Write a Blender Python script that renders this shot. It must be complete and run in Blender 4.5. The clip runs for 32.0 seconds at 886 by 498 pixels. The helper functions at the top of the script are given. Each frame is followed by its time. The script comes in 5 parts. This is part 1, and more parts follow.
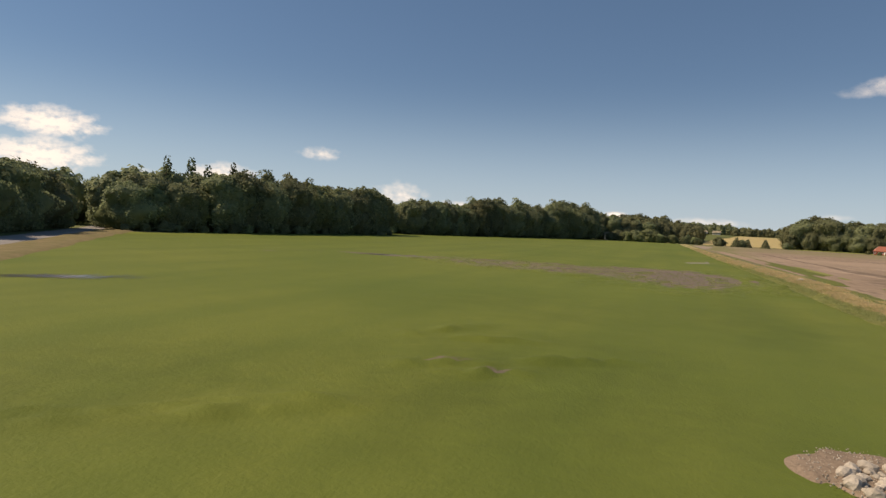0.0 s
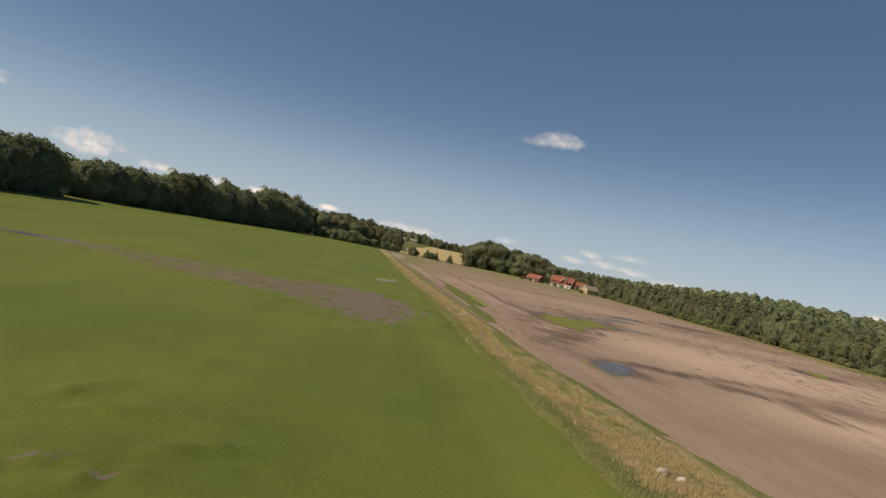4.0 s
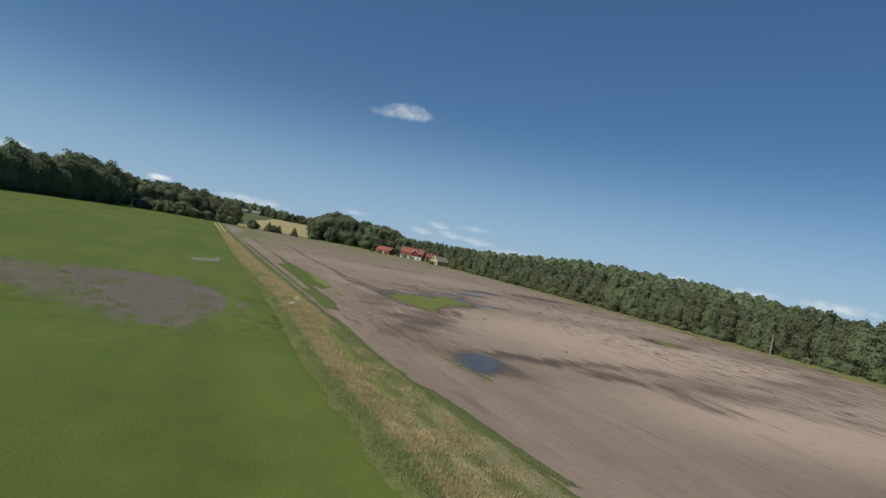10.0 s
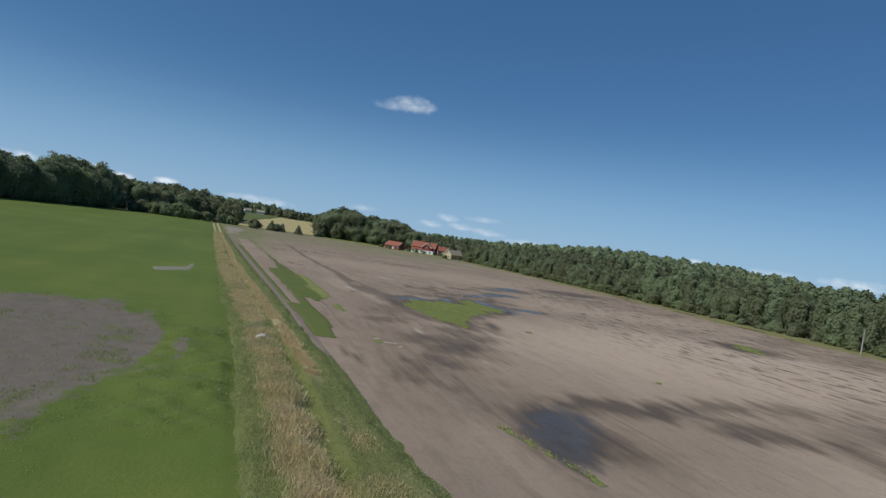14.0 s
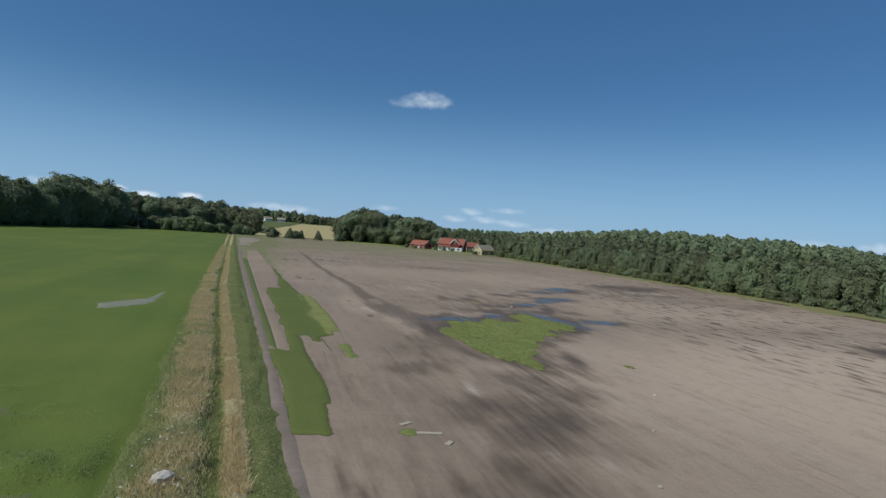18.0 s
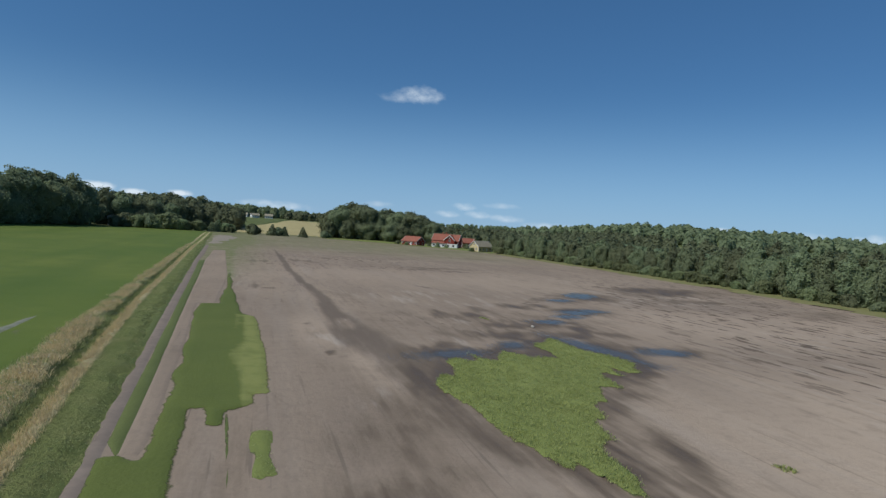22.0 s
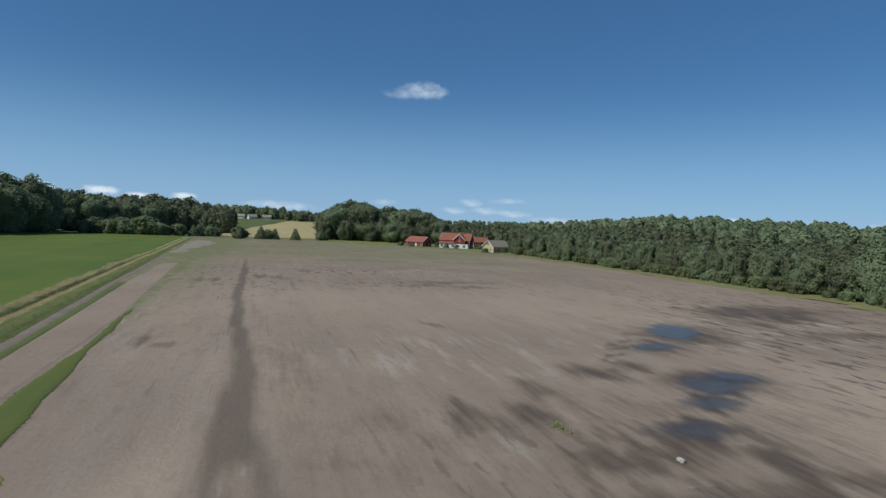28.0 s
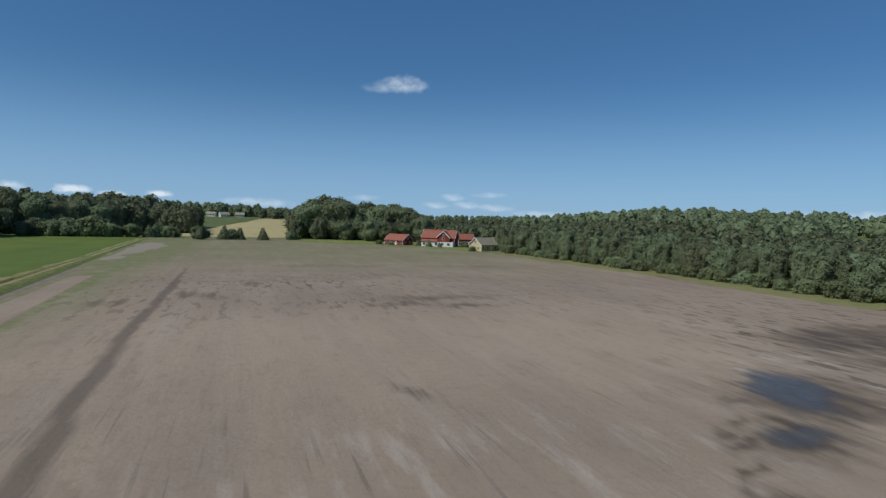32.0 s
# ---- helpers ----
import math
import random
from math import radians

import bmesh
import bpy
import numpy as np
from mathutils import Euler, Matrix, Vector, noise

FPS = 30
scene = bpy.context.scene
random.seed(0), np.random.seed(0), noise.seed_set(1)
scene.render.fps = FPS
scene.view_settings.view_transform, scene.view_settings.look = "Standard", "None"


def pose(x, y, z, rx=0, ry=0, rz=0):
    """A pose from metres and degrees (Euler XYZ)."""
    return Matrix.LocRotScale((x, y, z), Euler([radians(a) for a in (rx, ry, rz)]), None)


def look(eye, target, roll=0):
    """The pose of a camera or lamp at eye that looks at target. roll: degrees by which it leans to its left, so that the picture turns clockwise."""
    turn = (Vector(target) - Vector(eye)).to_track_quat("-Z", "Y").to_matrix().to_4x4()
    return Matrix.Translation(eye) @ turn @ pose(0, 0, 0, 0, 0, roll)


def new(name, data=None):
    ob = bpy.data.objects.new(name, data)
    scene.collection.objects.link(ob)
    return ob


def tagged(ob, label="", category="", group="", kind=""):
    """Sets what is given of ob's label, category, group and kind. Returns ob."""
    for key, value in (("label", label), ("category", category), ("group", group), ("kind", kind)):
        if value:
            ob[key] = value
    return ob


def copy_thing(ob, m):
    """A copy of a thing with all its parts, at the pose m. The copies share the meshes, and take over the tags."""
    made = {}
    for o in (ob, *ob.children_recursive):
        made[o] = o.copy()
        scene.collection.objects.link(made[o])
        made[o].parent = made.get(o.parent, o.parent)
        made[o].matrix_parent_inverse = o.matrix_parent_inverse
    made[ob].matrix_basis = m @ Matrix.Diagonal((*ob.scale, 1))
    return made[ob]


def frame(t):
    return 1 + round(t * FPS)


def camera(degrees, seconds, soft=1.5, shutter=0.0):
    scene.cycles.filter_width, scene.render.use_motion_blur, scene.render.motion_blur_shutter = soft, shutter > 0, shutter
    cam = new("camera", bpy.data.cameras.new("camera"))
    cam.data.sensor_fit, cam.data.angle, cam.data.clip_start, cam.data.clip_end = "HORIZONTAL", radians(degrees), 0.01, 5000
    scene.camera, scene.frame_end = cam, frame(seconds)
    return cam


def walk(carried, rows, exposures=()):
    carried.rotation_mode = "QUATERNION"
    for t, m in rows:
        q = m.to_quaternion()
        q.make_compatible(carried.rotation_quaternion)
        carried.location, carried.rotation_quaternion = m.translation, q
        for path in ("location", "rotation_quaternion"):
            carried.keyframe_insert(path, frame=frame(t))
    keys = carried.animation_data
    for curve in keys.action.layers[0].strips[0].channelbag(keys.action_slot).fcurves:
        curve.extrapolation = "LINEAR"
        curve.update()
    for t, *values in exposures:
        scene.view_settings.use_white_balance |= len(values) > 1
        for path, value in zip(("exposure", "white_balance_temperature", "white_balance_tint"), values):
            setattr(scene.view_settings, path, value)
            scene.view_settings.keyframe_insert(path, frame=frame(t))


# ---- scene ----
cam = camera(73.0, 32.0, soft=1.4)
PATH = [
    (0, (-11.6, -4.6, 6.35), (-12.338, -2.743, 6.267), 2.88),
    (1, (-11.4, -4.2, 7.5), (-12.118, -2.335, 7.431), 2.45),
    (2, (-11.0, -3.8, 9.17), (-11.732, -1.94, 9.111), 2.56),
    (2.5, (-10.7, -3.6, 10.0), (-11.328, -1.702, 9.943), 3.54),
    (3, (-10.4, -3.4, 10.6), (-10.719, -1.426, 10.549), 7.34),
    (3.5, (-10.2, -3.2, 10.8), (-10.227, -1.2, 10.773), 10.19),
    (4, (-10.2, -3.0, 10.95), (-10.005, -1.01, 10.949), 11.83),
    (4.5, (-10.3, -2.7, 11.05), (-9.889, -0.743, 11.067), 12.17),
    (6.5, (-10.2, -1.9, 11.3), (-9.632, 0.017, 11.329), 12.69),
    (7, (-9.8, -0.6, 11.3), (-9.302, 1.337, 11.316), 11.7),
    (7.5, (-9.138, 1.732, 11.237), (-8.574, 3.651, 11.252), 12.15),
    (8, (-8.373, 4.571, 11.118), (-7.702, 6.455, 11.144), 12.3),
    (8.5, (-7.551, 7.448, 11.034), (-6.835, 9.315, 11.053), 11.81),
    (9, (-6.758, 10.103, 11.005), (-6.089, 11.988, 11.013), 11.5),
    (9.5, (-6.064, 12.433, 11.143), (-5.386, 14.314, 11.152), 11.2),
    (10, (-5.431, 14.757, 11.39), (-4.743, 16.635, 11.395), 10.9),
    (10.5, (-4.799, 17.426, 11.548), (-4.127, 19.31, 11.546), 10.64),
    (11, (-4.128, 20.49, 11.629), (-3.457, 22.374, 11.624), 10.3),
    (11.5, (-3.398, 23.876, 11.685), (-2.732, 25.762, 11.673), 9.88),
    (12, (-2.639, 27.328, 11.708), (-1.979, 29.216, 11.694), 9.5),
    (12.5, (-1.876, 30.612, 11.669), (-1.188, 32.49, 11.652), 9.28),
    (13, (-1.049, 33.768, 11.583), (-0.389, 35.656, 11.562), 9.1),
    (13.5, (-0.104, 36.901, 11.491), (0.537, 38.795, 11.469), 8.88),
    (14, (0.907, 40.101, 11.428), (1.57, 41.988, 11.402), 8.6),
    (14.5, (1.907, 43.437, 11.413), (2.601, 45.313, 11.389), 8.7),
    (16.5, (5.197, 57.457, 11.828), (5.848, 59.348, 11.792), 6.6),
    (17, (5.895, 60.815, 11.867), (6.503, 62.72, 11.827), 5.6),
    (17.5, (6.715, 63.979, 11.858), (7.313, 65.887, 11.813), 4.87),
    (18, (7.65, 67.132, 11.823), (8.234, 69.044, 11.771), 4.4),
    (18.5, (8.639, 70.454, 11.75), (9.269, 72.351, 11.69), 4.7),
    (19, (9.604, 73.856, 11.633), (10.283, 75.737, 11.579), 5.2),
    (19.5, (10.489, 77.213, 11.488), (11.121, 79.11, 11.43), 4.84),
    (20, (11.347, 80.532, 11.413), (11.972, 82.431, 11.353), 4.5),
    (20.5, (12.249, 83.831, 11.465), (12.878, 85.728, 11.404), 4.54),
    (21, (13.224, 87.043, 11.557), (13.892, 88.927, 11.494), 4.61),
    (21.5, (14.272, 90.138, 11.614), (14.907, 92.033, 11.548), 4.25),
    (22, (15.304, 93.312, 11.636), (15.91, 95.217, 11.571), 3.9),
    (22.5, (16.245, 96.731, 11.647), (16.853, 98.635, 11.581), 3.9),
    (23, (17.149, 100.224, 11.706), (17.769, 102.124, 11.636), 3.8),
    (23.5, (18.097, 103.626, 11.901), (18.736, 105.52, 11.829), 3.5),
    (24, (19.149, 107.132, 12.044), (19.803, 109.021, 11.97), 3.3),
    (24.5, (20.321, 110.884, 12.041), (20.972, 112.774, 11.967), 3.27),
    (25, (21.473, 114.461, 12.039), (22.118, 116.353, 11.964), 3.1),
    (25.5, (22.468, 117.585, 12.043), (23.096, 119.482, 11.965), 2.8),
    (27.5, (25.894, 131.249, 12.548), (26.507, 133.151, 12.473), 3),
    (28, (26.89, 134.372, 12.584), (27.474, 136.283, 12.507), 2.6),
    (28.5, (27.744, 137.963, 12.427), (28.319, 139.877, 12.346), 2.67),
    (29, (28.597, 141.754, 12.27), (29.175, 143.667, 12.189), 2.7),
    (29.5, (29.632, 145.315, 12.272), (30.233, 147.221, 12.192), 2.7),
    (30, (30.764, 148.725, 12.289), (31.396, 150.621, 12.205), 2.6),
    (30.5, (31.876, 152.157, 12.472), (32.518, 154.049, 12.385), 2.45),
    (31, (32.985, 155.643, 12.8), (33.615, 157.539, 12.712), 2.3),
    (31.5, (34.129, 159.178, 13.076), (34.743, 161.079, 12.989), 2.05),
    (32, (35.297, 162.739, 13.302), (35.938, 164.631, 13.21), 1.8),
]
EXPOSURES = [(0, 0.43, 9000, 19), (3, 0.38, 9100, 19), (4, 0.23, 8700, 18), (5.5, 0.12, 7800, 14), (7, 0.08, 7350, 11), (9, 0.06, 6800, 9), (13, 0.04, 6200, 7), (19, 0.03, 6000, 5), (29, 0.04, 5950, 5), (31, 0.0, 5950, 5), (32, 0.0, 5950, 5)]
walk(cam, [(t, look(e, g, r)) for t, e, g, r in PATH], exposures=EXPOSURES)

# ---- world and sun ----
SUN_AZ, SUN_EL = radians(-104), radians(46)   # azimuth clockwise from +y
world = bpy.data.worlds.new("world")
scene.world = world
world.use_nodes = True
wn = world.node_tree.nodes
sky = wn.new("ShaderNodeTexSky")
sky.sky_type = "NISHITA"
sky.sun_disc = False
sky.sun_elevation, sky.sun_rotation = SUN_EL, SUN_AZ
sky.altitude, sky.air_density, sky.dust_density, sky.ozone_density = 1200, 1.0, 0.12, 3.0
wn["Background"].inputs["Strength"].default_value = 0.0635
haze = wn.new("ShaderNodeMix")   # thin even haze over the clear sky
haze.data_type = "RGBA"
haze.inputs[0].default_value = 0.24
haze.inputs[7].default_value = (1.9, 3.5, 6.3, 1)
world.node_tree.links.new(sky.outputs[0], haze.inputs[6])
rich = wn.new("ShaderNodeHueSaturation")
rich.inputs["Saturation"].default_value = 1.12
world.node_tree.links.new(haze.outputs[2], rich.inputs["Color"])
blue = wn.new("ShaderNodeMix")
blue.data_type, blue.blend_type = "RGBA", "MULTIPLY"
blue.inputs[0].default_value = 1.0
blue.inputs[7].default_value = (0.885, 0.98, 1.03, 1)
world.node_tree.links.new(rich.outputs[0], blue.inputs[6])
up = wn.new("ShaderNodeTexCoord")   # paler air towards the horizon
axes = wn.new("ShaderNodeSeparateXYZ")
world.node_tree.links.new(up.outputs["Generated"], axes.inputs[0])
low = wn.new("ShaderNodeMapRange")
low.interpolation_type = "SMOOTHERSTEP"
for key, value in (("From Min", 0.26), ("From Max", -0.05), ("To Min", 0.0), ("To Max", 0.7)):
    low.inputs[key].default_value = value
world.node_tree.links.new(axes.outputs[2], low.inputs["Value"])
pale_air = wn.new("ShaderNodeMix")
pale_air.data_type = "RGBA"
pale_air.inputs[7].default_value = (4.5, 7.0, 10.4, 1)
world.node_tree.links.new(low.outputs[0], pale_air.inputs[0])
world.node_tree.links.new(blue.outputs[2], pale_air.inputs[6])
world.node_tree.links.new(pale_air.outputs[2], wn["Background"].inputs[0])
sun = new("sun", bpy.data.lights.new("sun", "SUN"))
sun.data.energy, sun.data.angle, sun.data.color = 3.3, radians(0.55), (1.0, 0.95, 0.87)
sd = Vector((math.sin(SUN_AZ) * math.cos(SUN_EL), math.cos(SUN_AZ) * math.cos(SUN_EL), math.sin(SUN_EL)))
sun.matrix_world = look(sd * 50, (0, 0, 0))


# ---- material helpers ----
def material(name, rough=0.8):
    m = bpy.data.materials.new(name)
    m.use_nodes = True
    b = m.node_tree.nodes["Principled BSDF"]
    b.inputs["Roughness"].default_value = rough
    b.inputs["Specular IOR Level"].default_value = 0.08
    return m, m.node_tree, b


def node(nt, kind, **sets):
    n = nt.nodes.new(kind)
    for k, v in sets.items():
        n.inputs[k.replace("_", " ")].default_value = v
    return n


def coords(nt, scale=(1, 1, 1), turn=0.0):
    """World-size coordinates, stretched and turned about z."""
    g = nt.nodes.new("ShaderNodeNewGeometry")
    mp = nt.nodes.new("ShaderNodeMapping")
    mp.inputs["Rotation"].default_value = (0, 0, radians(turn))
    mp.inputs["Scale"].default_value = scale
    nt.links.new(g.outputs["Position"], mp.inputs["Vector"])
    return mp.outputs[0]


def noise_fac(nt, vec, scale, detail=4.0, rough=0.55, lo=0.35, hi=0.65):
    n = node(nt, "ShaderNodeTexNoise", Scale=scale, Detail=detail, Roughness=rough)
    nt.links.new(vec, n.inputs["Vector"])
    r = nt.nodes.new("ShaderNodeMapRange")
    r.inputs["From Min"].default_value, r.inputs["From Max"].default_value = lo, hi
    nt.links.new(n.outputs["Fac"], r.inputs["Value"])
    return r.outputs[0]


def mix(nt, fac, a, b, mode="MIX"):
    m = nt.nodes.new("ShaderNodeMix")
    m.data_type, m.blend_type = "RGBA", mode
    for sock, v in ((m.inputs[0], fac), (m.inputs[6], a), (m.inputs[7], b)):
        if isinstance(v, bpy.types.NodeSocket):
            nt.links.new(v, sock)
        elif isinstance(v, (int, float)):
            sock.default_value = v
        else:
            sock.default_value = (*v, 1)
    return m.outputs[2]


def maths(nt, op, a, b=0.0, clamp=False):
    m = nt.nodes.new("ShaderNodeMath")
    m.operation, m.use_clamp = op, clamp
    for sock, v in ((m.inputs[0], a), (m.inputs[1], b)):
        if isinstance(v, bpy.types.NodeSocket):
            nt.links.new(v, sock)
        else:
            sock.default_value = v
    return m.outputs[0]


def bump(nt, b, height, dist, strength=0.6):
    n = node(nt, "ShaderNodeBump", Strength=strength, Distance=dist)
    nt.links.new(height, n.inputs["Height"])
    nt.links.new(n.outputs[0], b.inputs["Normal"])


def attribute(nt, name):
    a = nt.nodes.new("ShaderNodeAttribute")
    a.attribute_name = name
    return a.outputs["Fac"]


def two_tone(name, a, b, scale, rough=0.8, c=None, fine=8.0, bump_d=0.0, random=0.0):
    """A plain surface with grain at two scales, and a tint that differs from piece to piece."""
    m, nt, p = material(name, rough)
    v = coords(nt)
    col = mix(nt, noise_fac(nt, v, scale), a, b)
    f2 = noise_fac(nt, v, scale * fine, 3.0)
    col = mix(nt, maths(nt, "MULTIPLY", f2, 0.35), col, c or tuple(0.6 * x for x in a))
    if random:
        o = nt.nodes.new("ShaderNodeObjectInfo")
        k = maths(nt, "MULTIPLY_ADD", o.outputs["Random"], random)
        k.node.inputs[2].default_value = 1 - random / 2
        h = nt.nodes.new("ShaderNodeHueSaturation")
        nt.links.new(k, h.inputs["Value"])
        nt.links.new(col, h.inputs["Color"])
        col = h.outputs[0]
    nt.links.new(col, p.inputs["Base Color"])
    if bump_d:
        bump(nt, p, f2, bump_d)
    return m


# ---- mesh helpers ----
def part(name, bm, mat, parent=None, label=""):
    """Links a bmesh as one mesh object, under its thing."""
    me = bpy.data.meshes.new(name)
    bm.to_mesh(me)
    bm.free()
    me.materials.append(mat)
    ob = new(name, me)
    if parent:
        ob.parent = parent
    if label:
        tagged(ob, label)
    return ob


def mesh_from(name, verts, faces, mat, parent=None, smooth=False):
    me = bpy.data.meshes.new(name)
    verts, faces = np.asarray(verts, np.float32), np.asarray(faces, np.int32)
    me.vertices.add(len(verts))
    me.vertices.foreach_set("co", verts.ravel())
    k = faces.shape[1]
    me.loops.add(faces.size)
    me.loops.foreach_set("vertex_index", faces.ravel())
    me.polygons.add(len(faces))
    me.polygons.foreach_set("loop_start", np.arange(0, faces.size, k, dtype=np.int32))
    if smooth:
        me.polygons.foreach_set("use_smooth", np.ones(len(faces), bool))
    me.update(calc_edges=True)
    me.materials.append(mat)
    ob = new(name, me)
    if parent:
        ob.parent = parent
    return ob


def vnoise(x, y, scale, seed=0):
    """Smooth value noise in 0..1 over arrays."""
    x, y = np.asarray(x, float) / scale + seed * 17.3, np.asarray(y, float) / scale - seed * 9.1
    ix, iy = np.floor(x), np.floor(y)
    fx, fy = x - ix, y - iy
    fx, fy = fx * fx * (3 - 2 * fx), fy * fy * (3 - 2 * fy)

    def rnd(a, b):
        s = np.sin(a * 127.1 + b * 311.7 + seed * 74.7) * 43758.5453
        return s - np.floor(s)
    return (rnd(ix, iy) * (1 - fx) + rnd(ix + 1, iy) * fx) * (1 - fy) + (rnd(ix, iy + 1) * (1 - fx) + rnd(ix + 1, iy + 1) * fx) * fy


def step(a, b, v):
    k = np.clip((v - a) / (b - a), 0, 1)
    return k * k * (3 - 2 * k)


def terrain(x, y):
    """Height of the ground: a flat valley floor, low hills round it."""
    x, y = np.asarray(x, float), np.asarray(y, float)
    far = (11 * step(520, 1000, y) + 8 * step(1000, 1700, y)) * (1 - 0.55 * step(110, 260, x))
    hill = 15 * np.exp(-((x - 420) ** 2 + (y - 600) ** 2) / 170 ** 2)
    right = 9 * step(230, 700, x)
    left = 5 * step(-190, -500, x)
    return far + hill + right + left


def west(y):
    """Western edge of the grass verge."""
    return np.interp(y, [-80, 35, 60, 100, 150, 206, 470, 520], [9.5, 4.7, 3.0, 2.2, 0.0, -1.8, -12, -14])


def grid_lines(lo, hi, fine_lo, fine_hi, stepsize, growth=1.16):
    mid = list(np.arange(fine_lo, fine_hi + 1e-6, stepsize))
    s, v = stepsize, fine_lo
    while v > lo:
        s *= growth
        v -= s
        mid.insert(0, max(v, lo))
    s, v = stepsize, mid[-1]
    while v < hi:
        s *= growth
        v += s
        mid.append(min(v, hi))
    return np.array(mid)


def grid_mesh(name, xs, ys, zfun, mat, keep=None):
    X, Y = np.meshgrid(xs, ys)
    Z = zfun(X, Y)
    nx = len(xs)
    idx = np.arange(X.size).reshape(X.shape)
    q = np.stack([idx[:-1, :-1], idx[:-1, 1:], idx[1:, 1:], idx[1:, :-1]], -1)
    if keep is not None:
        q = q[keep((X[:-1, :-1] + X[1:, 1:]) / 2, (Y[:-1, :-1] + Y[1:, 1:]) / 2)]
    q = q.reshape(-1, 4)
    used, inv = np.unique(q, return_inverse=True)
    v = np.stack([X.ravel(), Y.ravel(), Z.ravel()], -1)[used]
    return mesh_from(name, v, inv.reshape(-1, 4), mat, smooth=True), v


def sheet(name, inside, box, res, mat, lift=0.06, edge=0.5, rough=0.0, rim=0.55):
    """A layer of cover on the ground where inside(x, y) is below 0, its rim running down to the ground."""
    x0, x1, y0, y1 = box
    nz = lambda X, Y: terrain(X, Y) + lift * step(0, edge, -inside(X, Y)) - 0.03 * step(0, res, inside(X, Y)) + rough * (vnoise(X, Y, res * 1.7, 5) - 0.5) * step(0, edge, -inside(X, Y))
    ob, v = grid_mesh(name, np.arange(x0, x1, res), np.arange(y0, y1, res), nz, mat, lambda X, Y: inside(X, Y) < res * 0.4)
    at = ob.data.attributes.new("bare", "FLOAT", "POINT")
    at.data.foreach_set("value", step(-rim - 0.8 * res, 0.1, inside(v[:, 0], v[:, 1])).astype(np.float32))
    return ob


def ellipse(cx, cy, rx, ry, turn=0.0, wob=0.25, scale=4.0, seed=1):
    """An uneven oval, in metres from its rim."""
    c, s = math.cos(radians(turn)), math.sin(radians(turn))

    def f(x, y):
        u, v = (x - cx) * c + (y - cy) * s, -(x - cx) * s + (y - cy) * c
        d = np.sqrt((u / rx) ** 2 + (v / ry) ** 2) - 1
        d = d + wob * (vnoise(x, y * 0.45, scale, seed) - 0.5) * 2 + wob * 1.1 * (vnoise(x, y * 0.12, scale * 0.3, seed + 3) - 0.5) * 2
        return d * min(rx, ry)
    return f


def polygon(pts, wob=1.0, scale=3.0, seed=2):
    """A closed outline of a few corners with a ragged edge, in metres from its rim."""
    P = np.array(pts, float)

    def f(x, y):
        x, y = np.asarray(x, float), np.asarray(y, float)
        best, inner = np.full(x.shape, 1e9), np.zeros(x.shape, bool)
        for a, b in zip(P, np.roll(P, -1, 0)):
            d = b - a
            k = np.clip(((x - a[0]) * d[0] + (y - a[1]) * d[1]) / (d @ d), 0, 1)
            best = np.minimum(best, np.hypot(x - a[0] - k * d[0], y - a[1] - k * d[1]))
            cross = ((a[1] > y) != (b[1] > y)) & (x < (b[0] - a[0]) * (y - a[1]) / (b[1] - a[1] + 1e-12) + a[0])
            inner ^= cross
        return np.where(inner, -best, best) + wob * (vnoise(x, y * 0.5, scale, seed) - 0.5) * 1.4 + wob * (vnoise(x, y * 0.12, scale * 0.35, seed + 1) - 0.5) * 1.8
    return f


# ---- ground materials ----
def ramp(nt, value, lo, hi):
    r = nt.nodes.new("ShaderNodeMapRange")
    r.inputs["From Min"].default_value, r.inputs["From Max"].default_value = lo, hi
    nt.links.new(value, r.inputs["Value"])
    return r.outputs[0]


